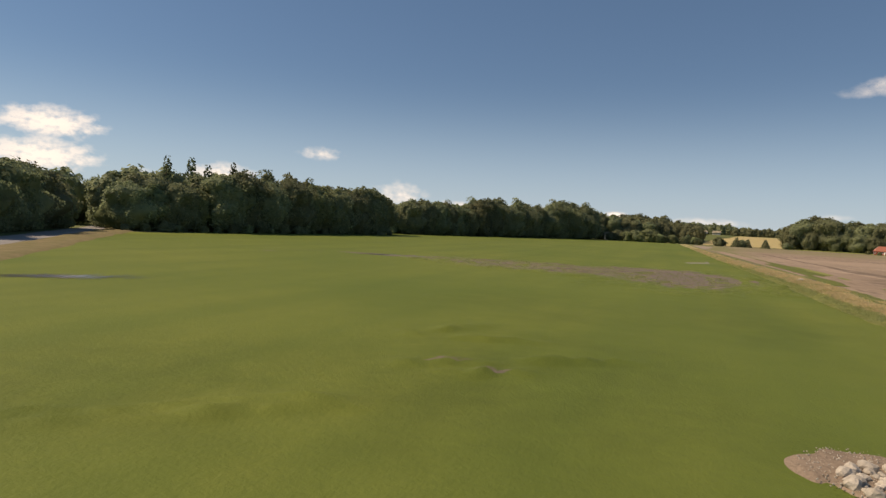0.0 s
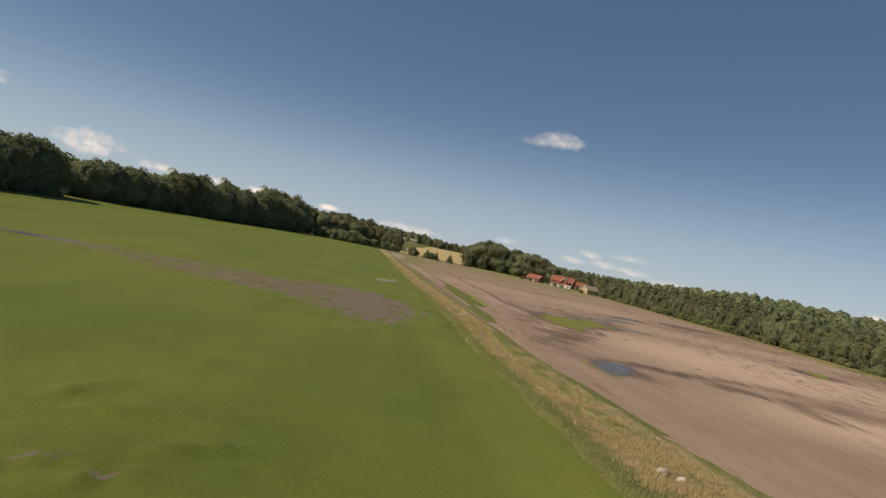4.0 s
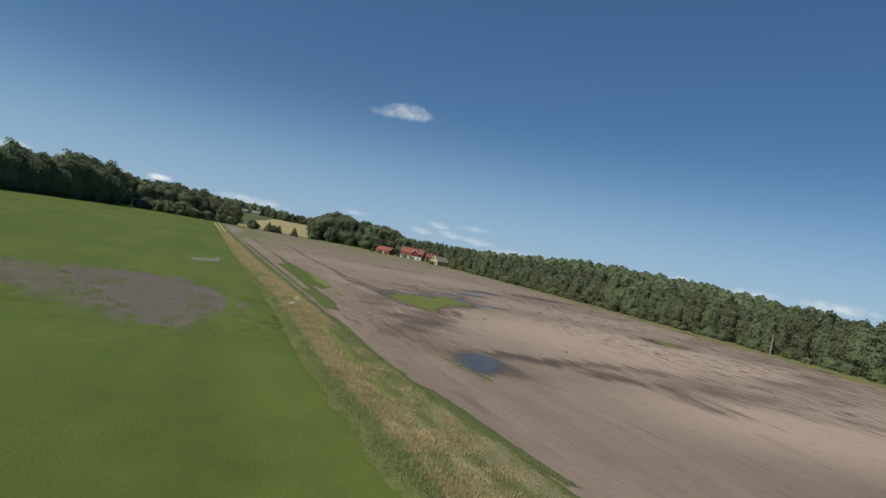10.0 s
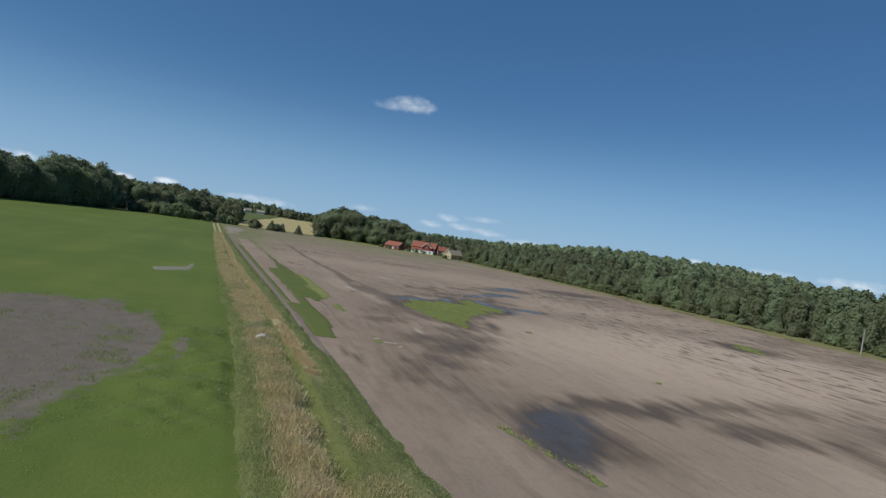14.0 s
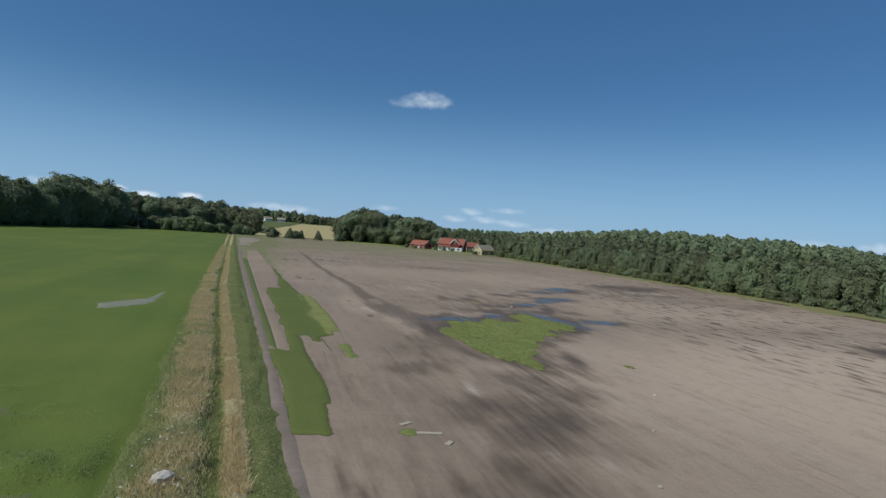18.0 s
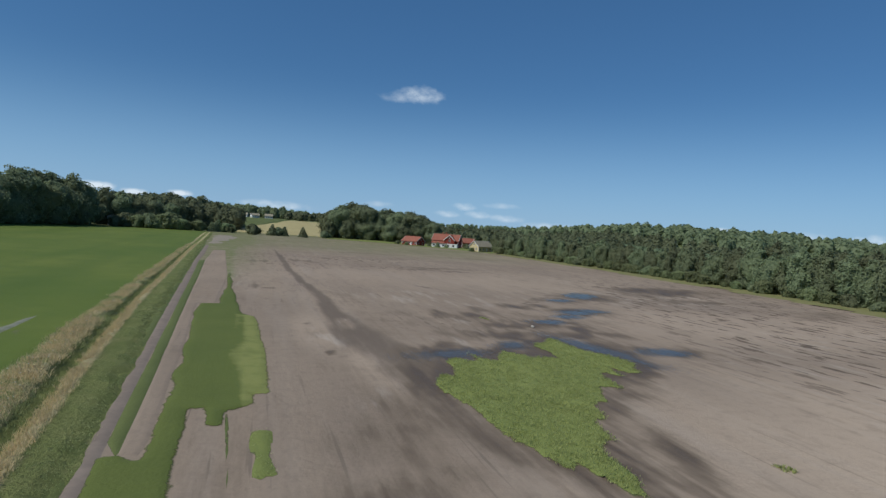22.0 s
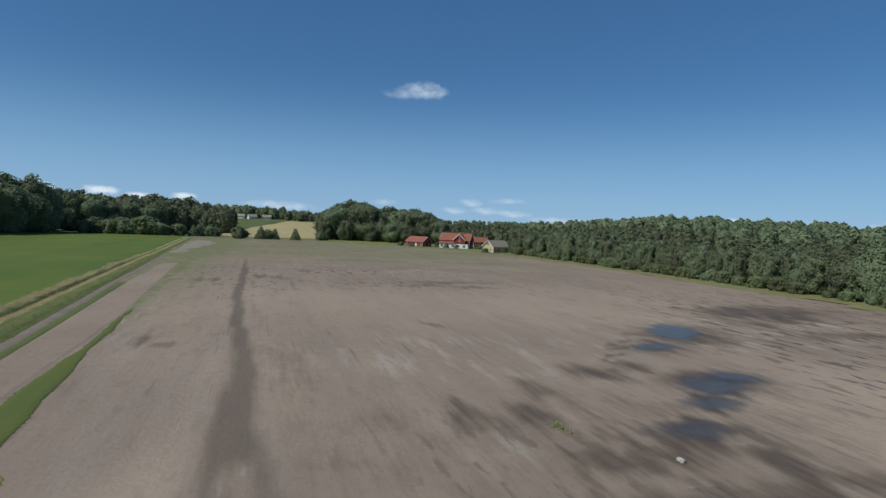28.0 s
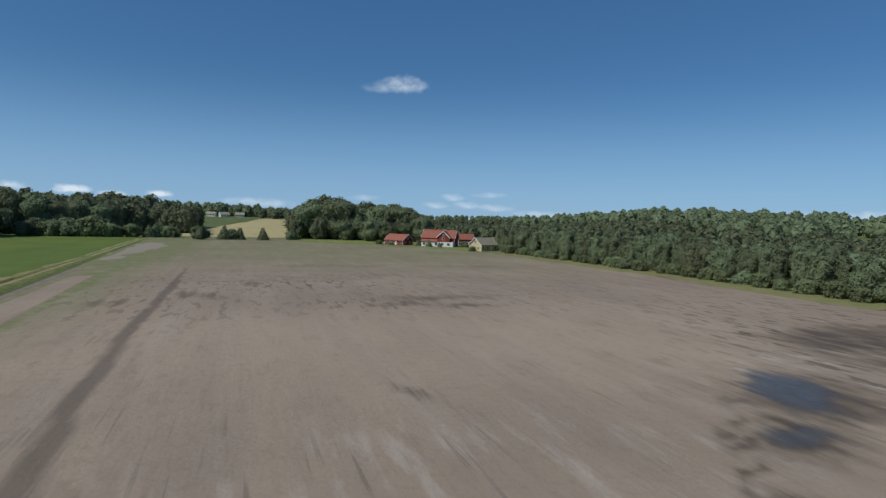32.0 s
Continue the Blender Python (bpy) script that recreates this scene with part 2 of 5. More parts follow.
def soil_material():
    m, nt, p = material("soil", 0.92)
    v = coords(nt)
    rows = coords(nt, (1.0, 0.05, 1.0), -2.7)
    furrow = coords(nt, (1.0, 0.028, 1.0), -2.7)
    comb = coords(nt, (1.0, 0.17, 1.0), -2.7)
    dash = coords(nt, (1.0, 0.24, 1.0), -2.7)
    col = mix(nt, noise_fac(nt, v, 0.03, 5.0), (0.274, 0.206, 0.150), (0.340, 0.258, 0.188))
    col = mix(nt, attribute(nt, "dry"), col, (0.462, 0.352, 0.258))
    # broad darker and paler strips along the rows
    k = maths(nt, "MULTIPLY_ADD", attribute(nt, "dry"), -0.36)
    k.node.inputs[2].default_value = 0.36
    col = mix(nt, maths(nt, "MULTIPLY", noise_fac(nt, comb, 0.16, 6.0, 0.62, 0.42, 0.68), k), col, (0.190, 0.148, 0.118))
    col = mix(nt, maths(nt, "MULTIPLY", noise_fac(nt, rows, 0.30, 4.0, 0.6, 0.5, 0.74), 0.20), col, (0.43, 0.36, 0.30))
    col = mix(nt, maths(nt, "MULTIPLY", noise_fac(nt, rows, 0.8, 4.0, 0.6, 0.45, 0.75), 0.09), col, (0.17, 0.134, 0.108))
    # clods
    col = mix(nt, maths(nt, "MULTIPLY", noise_fac(nt, v, 0.9, 6.0, 0.7, 0.5, 0.78), 0.35), col, (0.15, 0.117, 0.094))
    # pale crusted flecks and thin dark furrow lines
    pale = maths(nt, "MULTIPLY", noise_fac(nt, comb, 0.62, 5.0, 0.6, 0.52, 0.66), attribute(nt, "pale"))
    col = mix(nt, pale, col, (0.50, 0.425, 0.355))
    thin = maths(nt, "MULTIPLY", noise_fac(nt, furrow, 2.1, 2.0, 0.5, 0.63, 0.69), noise_fac(nt, v, 0.045, 3.0, 0.5, 0.45, 0.62))
    col = mix(nt, maths(nt, "MULTIPLY", thin, 0.45), col, (0.115, 0.092, 0.074))
    # short dark dashes of damp soil
    d = maths(nt, "MULTIPLY", noise_fac(nt, dash, 0.85, 5.0, 0.55, 0.55, 0.605), attribute(nt, "dash"))
    col = mix(nt, d, col, (0.105, 0.076, 0.056))
    finger = coords(nt, (1.0, 0.16, 1.0), -2.7)
    furrow_wet = coords(nt, (1.0, 0.09, 1.0), -2.7)
    # stains: a damp margin and a wet core, both fringed along the rows
    wet = maths(nt, "ADD", attribute(nt, "wet"), maths(nt, "MULTIPLY", noise_fac(nt, finger, 0.7, 5.0, 0.55, 0.25, 0.75), 0.55))
    wet = maths(nt, "ADD", wet, maths(nt, "MULTIPLY", noise_fac(nt, furrow_wet, 1.9, 4.0, 0.55, 0.25, 0.75), 0.42))
    wet = maths(nt, "ADD", wet, maths(nt, "MULTIPLY", noise_fac(nt, v, 0.13, 5.0, 0.6, 0.25, 0.75), 0.68))
    seep = maths(nt, "ADD", attribute(nt, "drain"), maths(nt, "MULTIPLY", noise_fac(nt, finger, 0.9, 6.0, 0.6, 0.3, 0.7), 0.4))
    col = mix(nt, maths(nt, "MULTIPLY", ramp(nt, seep, 0.38, 1.1), 0.72), col, (0.130, 0.100, 0.078))
    damp, core = ramp(nt, wet, 0.98, 1.50), ramp(nt, wet, 1.42, 1.86)
    col = mix(nt, maths(nt, "MULTIPLY", damp, 0.66), col, (0.180, 0.136, 0.098))
    col = mix(nt, maths(nt, "MULTIPLY", core, 0.82), col, (0.100, 0.070, 0.048))
    col = mix(nt, maths(nt, "MULTIPLY", attribute(nt, "weed"), noise_fac(nt, v, 0.25, 8.0, 0.75, 0.28, 0.58)), col, (0.165, 0.178, 0.07))
    col = mix(nt, attribute(nt, "land"), col, mix(nt, noise_fac(nt, v, 0.08, 6.0), (0.10, 0.125, 0.045), (0.15, 0.165, 0.065)))
    nt.links.new(col, p.inputs["Base Color"])
    rr = maths(nt, "MULTIPLY_ADD", core, -0.45)
    rr.node.inputs[2].default_value = 0.93
    nt.links.new(rr, p.inputs["Roughness"])
    h = maths(nt, "ADD", maths(nt, "MULTIPLY", noise_fac(nt, rows, 2.2, 4.0), 0.35), maths(nt, "MULTIPLY", noise_fac(nt, v, 2.5, 6.0, 0.65), 1.2))
    bump(nt, p, h, 0.05, 0.3)
    return m


def crop_material(name, a, b, dark, streak, seeded=None):
    m, nt, p = material(name, 0.7)
    v = coords(nt)
    rows = coords(nt, (1.0, 0.05, 1.0), -2.0)
    col = mix(nt, noise_fac(nt, v, 0.03, 4.0), a, b)
    col = mix(nt, maths(nt, "MULTIPLY", noise_fac(nt, rows, 0.16, 3.0, 0.5, 0.4, 0.7), streak), col, dark)
    col = mix(nt, maths(nt, "MULTIPLY", noise_fac(nt, v, 0.16, 6.0, 0.7, 0.42, 0.72), 0.5), col, dark)
    col = mix(nt, maths(nt, "MULTIPLY", noise_fac(nt, v, 2.2, 5.0, 0.7, 0.4, 0.7), 0.3), col, dark)
    if seeded:
        k = maths(nt, "ADD", attribute(nt, "seeded"), maths(nt, "MULTIPLY", noise_fac(nt, v, 0.55, 7.0, 0.7, 0.25, 0.75), 0.7))
        col = mix(nt, ramp(nt, k, 0.6, 1.15), col, seeded)
    # darker mottling: shade among ruts and tussocks, put into the grass colour
    shade_mottle = maths(nt, "MULTIPLY", attribute(nt, "shade_mottle"), noise_fac(nt, v, 0.22, 7.0, 0.7, 0.32, 0.62))
    col = mix(nt, maths(nt, "MULTIPLY", shade_mottle, 0.6), col, tuple(0.62 * k for k in dark))
    w = maths(nt, "ADD", attribute(nt, "worn"), maths(nt, "MULTIPLY", noise_fac(nt, v, 0.45, 8.0, 0.72, 0.25, 0.75), 0.75))
    r = nt.nodes.new("ShaderNodeMapRange")
    r.inputs["From Min"].default_value, r.inputs["From Max"].default_value = 0.72, 0.98
    nt.links.new(w, r.inputs["Value"])
    col = mix(nt, r.outputs[0], col, mix(nt, noise_fac(nt, v, 0.8, 6.0), (0.185, 0.152, 0.120), (0.155, 0.127, 0.099)))
    nt.links.new(col, p.inputs["Base Color"])
    # the cover thins out towards its rim
    k = maths(nt, "ADD", attribute(nt, "bare"), maths(nt, "MULTIPLY", noise_fac(nt, v, 1.6, 6.0, 0.65, 0.25, 0.75), 0.6))
    nt.links.new(ramp(nt, k, 1.05, 0.78), p.inputs["Alpha"])
    bump(nt, p, noise_fac(nt, v, 5.0, 5.0, 0.65), 0.05, 0.35)
    return m


M_soil = soil_material()
M_crop = crop_material("young_crop", (0.116, 0.154, 0.031), (0.168, 0.191, 0.040), (0.093, 0.131, 0.027), 0.6)
M_meadow = crop_material("meadow", (0.122, 0.140, 0.046), (0.146, 0.160, 0.053), (0.094, 0.112, 0.035), 0.4)
M_wheat = crop_material("ripe_wheat", (0.43, 0.35, 0.165), (0.48, 0.395, 0.19), (0.36, 0.29, 0.13), 0.4)
M_strip = crop_material("strip_grass", (0.124, 0.146, 0.038), (0.150, 0.166, 0.044), (0.096, 0.116, 0.029), 0.4, (0.235, 0.240, 0.075))
M_weed = crop_material("weeds", (0.225, 0.250, 0.072), (0.280, 0.295, 0.092), (0.150, 0.175, 0.050), 0.5)
M_pale_meadow = crop_material("pale_meadow", (0.205, 0.222, 0.064), (0.24, 0.25, 0.078), (0.14, 0.165, 0.048), 0.4)
def verge_material():
    """Bands of straw and green that follow the ditch."""
    m, nt, p = material("verge_grass", 0.85)
    v = coords(nt)
    rows = coords(nt, (1.0, 0.25, 1.0), -2.0)
    green = mix(nt, noise_fac(nt, v, 0.5, 5.0), (0.180, 0.202, 0.064), (0.235, 0.243, 0.086))
    straw = mix(nt, noise_fac(nt, rows, 1.1, 6.0, 0.65), (0.41, 0.335, 0.175), (0.52, 0.43, 0.245))
    f = maths(nt, "ADD", attribute(nt, "straw"), maths(nt, "MULTIPLY", noise_fac(nt, rows, 0.6, 6.0, 0.7, 0.3, 0.7), 0.7))
    r = nt.nodes.new("ShaderNodeMapRange")
    r.inputs["From Min"].default_value, r.inputs["From Max"].default_value = 0.55, 1.05
    nt.links.new(f, r.inputs["Value"])
    col = mix(nt, r.outputs[0], green, straw)
    col = mix(nt, maths(nt, "MULTIPLY", noise_fac(nt, v, 2.6, 5.0, 0.7, 0.45, 0.75), 0.45), col, (0.085, 0.085, 0.03))
    nt.links.new(col, p.inputs["Base Color"])
    bump(nt, p, noise_fac(nt, v, 3.0, 6.0, 0.7), 0.25, 0.7)
    return m


M_verge = verge_material()
M_mud = two_tone("mud", (0.17, 0.145, 0.115), (0.21, 0.18, 0.145), 0.3, 0.8, (0.10, 0.09, 0.07), 7.0, 0.03)
M_track = two_tone("wheel_track_soil", (0.272, 0.213, 0.170), (0.215, 0.168, 0.134), 0.35, 0.9, (0.15, 0.116, 0.090), 5.0)
M_gravel = two_tone("pale_gravel", (0.33, 0.272, 0.208), (0.27, 0.222, 0.170), 0.5, 0.9, (0.26, 0.23, 0.20), 8.0, 0.03)
M_silt = two_tone("dried_silt", (0.27, 0.258, 0.21), (0.20, 0.205, 0.15), 0.6, 0.9, (0.15, 0.17, 0.07), 6.0, 0.02)
M_dirt = two_tone("stony_dirt", (0.30, 0.232, 0.172), (0.24, 0.185, 0.137), 0.9, 0.9, (0.12, 0.095, 0.07), 9.0, 0.03)
M_margin = two_tone("rank_margin_grass", (0.23, 0.215, 0.085), (0.165, 0.178, 0.060), 0.22, 0.9, (0.26, 0.20, 0.13), 5.0, 0.05)
M_dry_side = two_tone("dry_roadside_grass", (0.24, 0.185, 0.105), (0.17, 0.15, 0.07), 0.35, 0.9, (0.11, 0.11, 0.04), 6.0, 0.05)
M_road = two_tone("asphalt", (0.24, 0.232, 0.222), (0.29, 0.28, 0.265), 0.4, 0.85, (0.16, 0.155, 0.15), 12.0)
M_stone = two_tone("field_stone", (0.42, 0.375, 0.31), (0.52, 0.47, 0.39), 1.2, 0.85, (0.22, 0.20, 0.17), 7.0, 0.02, 0.35)


def water_material(name="puddle_water", cover=0.74, gloss=0.20):
    """Shallow muddy water that thins out over the soil at its rim."""
    m, nt, p = material(name, 0.16)
    v = coords(nt)
    nt.links.new(mix(nt, noise_fac(nt, v, 0.8, 4.0), (0.100, 0.083, 0.066), (0.130, 0.108, 0.086)), p.inputs["Base Color"])
    p.inputs["Specular IOR Level"].default_value = gloss
    bump(nt, p, noise_fac(nt, v, 3.0, 3.0), 0.01, 0.15)
    rows = coords(nt, (1.0, 0.3, 1.0), -2.7)
    d = maths(nt, "ADD", attribute(nt, "depth"), maths(nt, "MULTIPLY", noise_fac(nt, rows, 1.1, 6.0, 0.65, 0.25, 0.75), 0.8))
    tr = nt.nodes.new("ShaderNodeBsdfTransparent")
    ms = nt.nodes.new("ShaderNodeMixShader")
    nt.links.new(maths(nt, "MULTIPLY", ramp(nt, d, 0.42, 1.4), cover), ms.inputs[0])
    nt.links.new(tr.outputs[0], ms.inputs[1])
    nt.links.new(p.outputs[0], ms.inputs[2])
    nt.links.new(ms.outputs[0], nt.nodes["Material Output"].inputs[0])
    return m


M_water = water_material()
M_pool = water_material("clear_pool_water", 1.0, 0.5)

# ---- ground: one sheet to the horizon ----
xs = grid_lines(-3200, 3600, 0, 150, 0.8)
ys = grid_lines(-1500, 4300, 40, 300, 1.0)
ground, gv = grid_mesh("ground", xs, ys, terrain, M_soil)
tagged(ground, "bare grey-brown ploughed soil with dark wet stains", "ground", kind="structure")

# moisture of the soil: soft-edged stains (centre, radii, turn, strength)
WEED_ISLAND = polygon([(33, 115.5), (31.8, 119.7), (29.5, 123.4), (29, 127.5), (29.5, 134.3), (31.5, 143.3), (34.6, 144.3), (35.4, 146.5), (37.4, 143.9), (38.2, 145.6), (39.3, 147.5), (41, 146.3), (42.6, 145.2), (43.7, 147.2), (43.9, 150.3), (46.9, 153.3), (48, 153.8), (49.6, 147.7), (50.9, 142.4), (48.5, 140.5), (48.3, 139.3), (45.5, 137.6), (44.3, 134.5), (41, 131.5), (39.2, 128.6), (36.2, 122.9)], 1.2, 2.4, 2)
PUDDLES = [(23.4, 74.2, 1.8, 5.0, -28), (33.6, 146.2, 3.0, 1.1, 15), (41.6, 150.4, 1.8, 1.0, 40), (51.0, 148.6, 1.1, 5.2, 12), (58.5, 147.0, 2.2, 1.5, 10), (64.0, 175.8, 2.4, 1.7, 20),
           (68.2, 178.2, 2.0, 1.4, 10), (79.8, 200.4, 6.0, 2.6, 46), (54.4, 166.3, 1.8, 1.2, 5), (70, 191.6, 2.0, 1.1, 20), (60.4, 171.4, 1.6, 0.9, 10), (-57, 95.6, 6.5, 1.3, 8), (-62.5, 31, 3.4, 1.0, 42)]
WET = [(24, 74, 5, 8, 15, 1.0), (34, 81, 10, 3.2, 2, 1.0), (50, 82.5, 13, 3.4, -4, .8), (70, 82, 14, 3, -6, .5), (42, 76, 5, 5, 0, .9), (47.5, 68, 4, 8, 0, .72), (60, 75, 12, 7, -8, .6), (90, 88, 18, 8, 8, .6), (60, 68, 9, 4, -8, .6), (72, 64, 10, 4, -8, .6), (17, 90, 4, 8, -14, .72), (15.2, 58, .6, 4, 8, .9),
       (20, 82, 4, 7, 10, .7), (21.3, 163.4, .5, 1.2, 0, 1.1), (22.6, 146, .6, 1.2, 0, 1.1), (105, 218, 11, 7, 20, 1.0), (110, 211, 9, 6, 20, 1.05), (44.4, 170.3, 1.4, 3, 0, 1.0), (39.9, 169.2, 1.4, 3, 0, 1.0), (25, 103, 7, 8, -10, .95), (21.5, 92.5, 4, 5, 0, .8), (30, 109, 5, 4, 0, .9), (29, 112, 5, 4, 10, .85), (22, 118, 5, 3, 5, .75), (24, 126, 3.5, 7, 0, .65), (12.3, 93, 1.0, 4, 6, .8), (29, 138, 2.6, 9, 0, .9), (38.5, 121, 2, 7, -22, .85),
       (33.5, 148, 6, 2.6, 10, 1.0), (44, 157, 8, 3, 10, .9), (52, 151, 4, 8, -5, 1.0), (59, 147, 6, 3.5, 5, .9), (54, 158.6, 7, 3.5, -10, .95), (47, 163, 7, 2.6, 8, .95), (54.5, 166.3, 5, 3, 5, .95),
       (41.2, 171, 2, 4, 0, .95), (48.2, 176, 1.6, 4, 0, .9), (45.6, 170, 1.6, 3, 0, .9), (56, 181.5, 3.2, 4, 0, .85), (60.8, 183.5, 3, 3.5, 0, .85), (65, 177, 7, 5, 20, .95), (71, 192, 7, 4, 20, .85), (80, 200, 9, 7, 40, .9),
       (98, 206, 6, 9, 0, .75), (116, 218, 11, 11, 0, .85), (104, 196, 14, 3, 5, .7), (78, 194, 9, 3, 8, .7), (68, 262, 18, 4, 8, .65), (59, 254, 6, 3, 0, .8), (71, 251, 7, 2.5, 0, .75), (45, 290, 22, 4, 5, .5),
       (93, 125, 8, 8, 5, 1.1), (110, 100, 22, 7, 30, .55), (120, 140, 24, 6, 25, .55), (98, 330, 20, 5, 0, .5), (14, 116, 2.0, 14, 0, .5),
       (30, 185, 3, 9, 0, .4), (120, 180, 14, 5, 20, .55), (88, 90, 16, 4, 25, .5), (60, 330, 24, 5, 5, .5), (16, 199.6, 1.2, 3, 0, .8), (18.6, 197.2, 1.6, 2, 0, .8), (27, 267.5, 1.5, 6, 0, .8), (30.6, 268, 1.5, 6, 0, .8), (37.7, 284, 2, 6, 0, .7), (48, 207, 1.6, 2, 0, .8),
       (15.5, 259, 1.2, 6, 0, .7), (18.6, 260, 1.2, 6, 0, .7), (66, 300, 30, 8, 0, .36), (120, 215, 18, 7, 0, .5), (20, 96, 9, 26, -12, .42), (27, 128, 8, 20, 0, .33), (120, 120, 26, 16, 20, .42), (100, 90, 30, 9, 20, .42), (47, 164, 20, 12, 10, .42)]
WET += [(56, 181, 1.8, .8, 8, .9), (58.5, 183, 2.2, .8, 8, .85), (60.5, 185.6, 1.9, .8, 8, .9), (62, 188, 2.4, .8, 8, .9), (64.5, 190.5, 2.0, .8, 8, .85), (66.5, 193, 2.3, .9, 8, .9), (69, 196, 2.2, .9, 8, .85), (72, 199, 2.4, 1.0, 8, .85), (62, 182.5, 1.6, .7, 8, .8), (68, 188.5, 1.8, .8, 8, .8), (73, 193.5, 2.0, .9, 8, .8), (120, 224, 6, 3, 5, .85), (104, 214, 6, 2.2, 5, .8)]
WET += [(cx, cy, rx + 0.9, ry + 0.9, a, 1.25) for cx, cy, rx, ry, a in PUDDLES if cx > 0]
x, y = gv[:, 0], gv[:, 1]
across = x + 0.047 * y
y_row = y + 4 * (vnoise(across, y * 0.05, 1.5, 41) - 0.5) + 2.5 * (vnoise(across, y * 0.09, 0.9, 42) - 0.5)   # stains run out along the rows
wet = np.zeros(len(gv))
for cx, cy, rx, ry, a, k in WET:
    c, s = math.cos(radians(a)), math.sin(radians(a))
    u, w = (x - cx) * c + (y_row - cy) * s, -(x - cx) * s + (y_row - cy) * c
    wet = np.maximum(wet, k * step(1.5, 0.25, np.hypot(u / rx, w / ry)))
# the drain line that runs up the field
line_x = np.interp(y, [128, 141, 148, 154, 163, 172, 186, 196, 206, 218, 245, 285, 325], [30, 28.6, 27.6, 26.6, 26.0, 25.8, 26.0, 25.5, 24.8, 24.1, 23.6, 23.6, 23.0]) + 0.5 * (vnoise(x * 0, y, 9, 51) - 0.5) + 0.4 * (vnoise(x * 0, y, 3, 52) - 0.5)
line_w = np.interp(y, [130, 148, 160, 172, 190, 212, 240, 300], [3.0, 2.6, 1.9, 1.25, 0.85, 0.7, 0.7, 0.5])
drain = np.interp(y, [130, 140, 165, 195], [0.5, 0.85, 1.0, 1.05]) * step(1.6, 0.6, np.abs(x - line_x) / line_w) * step(128, 142, y) * step(345, 300, y)
drain *= 1 - 0.85 * step(1.3, 0.5, np.hypot((x - 26.1) / 1.1, (y - 162.5) / 4))
drain = np.maximum(drain, 0.9 * step(1.5, 0.6, np.hypot((x - 24.6) / 0.8, (y - 156) / 7)))
rim = WEED_ISLAND(x, y)
wet = np.maximum(wet, 1.1 * step(4.4, 0.5, rim) * np.where(y > 134, 1.0, 0.75))
weed = np.exp(-((x - np.interp(y, [210, 250, 300], [11.2, 9.6, 8.0])) / 1.3) ** 2) * step(205, 215, y)
weed += 0.62 * step(295, 390, y + 0.15 * x) * step(160, 100, x) + 0.8 * step(24, 4, x) * step(190, 280, y)
weed = np.maximum(weed, 0.9 * np.exp(-((x - 118) / 30) ** 2 - ((y - 400) / 16) ** 2))
green_land = np.clip(step(505, 530, y) + step(158, 170, x) + step(-140, -146, x + 0.93 * (y - 100)), 0, 1)
dash = 0.02 + 0.85 * step(50, 75, x - 0.35 * np.maximum(y - 140, 0)) * step(80, 95, y) * step(270, 215, y) + 0.12 * step(45, 25, x) * step(165, 180, y) * step(330, 280, y) + 0.25 * step(235, 250, y) * step(330, 280, y) + 0.1 * step(45, 35, x) * step(135, 120, y)
for cx, cy, rx, ry, k in ((104, 219, 14, 9, 1.0), (111, 212, 13, 8, 1.0), (68, 77, 12, 10, .65), (84, 72, 20, 8, .75), (96, 80, 16, 8, .7), (47, 164, 16, 10, .5), (46, 284, 26, 8, .7), (58, 256, 14, 8, .6), (130, 140, 14, 24, .7)):
    dash = np.maximum(dash, k * step(1.5, 0.4, np.hypot((x - cx) / rx, (y - cy) / ry)))
dash = np.clip(dash, 0, 1.0)
pale = np.zeros(len(gv))
for cx, cy, rx, ry, k in ((24.6, 142.8, 1.0, 5, 1.0), (26.1, 162.5, 1.0, 4, .8), (25.2, 147, 1.2, 4, .7), (23.5, 110.8, 1.2, 3, .9), (40, 157, 2.0, 3, .8), (35.6, 152.3, 2.2, 3, .8), (40.2, 166, 3, 3, .5), (23, 154, 1.8, 6, .5), (24.5, 130, 1.8, 5, .6), (96, 212, 8, 3, .9), (25.5, 96.6, 2, 3, .7), (100, 120, 40, 40, .55), (110, 70, 50, 25, .6), (95, 200, 25, 14, .6), (48, 190, 20, 12, .35), (12, 215, 3, 16, .6)):
    pale = np.maximum(pale, k * step(1.4, 0.4, np.hypot((x - cx) / rx, (y - cy) / ry)))
dry = np.zeros(len(gv))
for cx, cy, rx, ry, k in ((72, 106, 46, 32, 1.0), (60, 60, 30, 15, 1.0), (95, 165, 45, 18, .5), (55, 228, 60, 30, .35), (22, 158, 3, 12, .5), (110, 60, 60, 24, .8), (26, 142, 2.5, 8, .6)):
    dry = np.maximum(dry, k * step(1.3, 0.4, np.hypot((x - cx) / rx, (y - cy) / ry)))
for nm, vals in (("wet", wet), ("weed", np.clip(weed, 0, 1)), ("dry", dry), ("drain", drain), ("pale", pale), ("land", green_land), ("dash", dash)):
    at = ground.data.attributes.new(nm, "FLOAT", "POINT")
    at.data.foreach_set("value", vals.astype(np.float32))


# ---- fields and covers ----
def crop_inside(x, y):
    d = np.maximum(x - west(y), -(x + 150) - 0.16 * np.maximum(y - 150, 0))
    d = np.maximum(d, (y - 500 + 0.25 * np.minimum(x, 0)) * 0.9)
    d = np.maximum(d, -(x + 153.5 + 0.93 * (y - 112)) * 0.73)
    return d + 1.2 * (vnoise(x, y, 6, 3) - 0.5) + 0.6 * (vnoise(x, y, 1.8, 4) - 0.5)


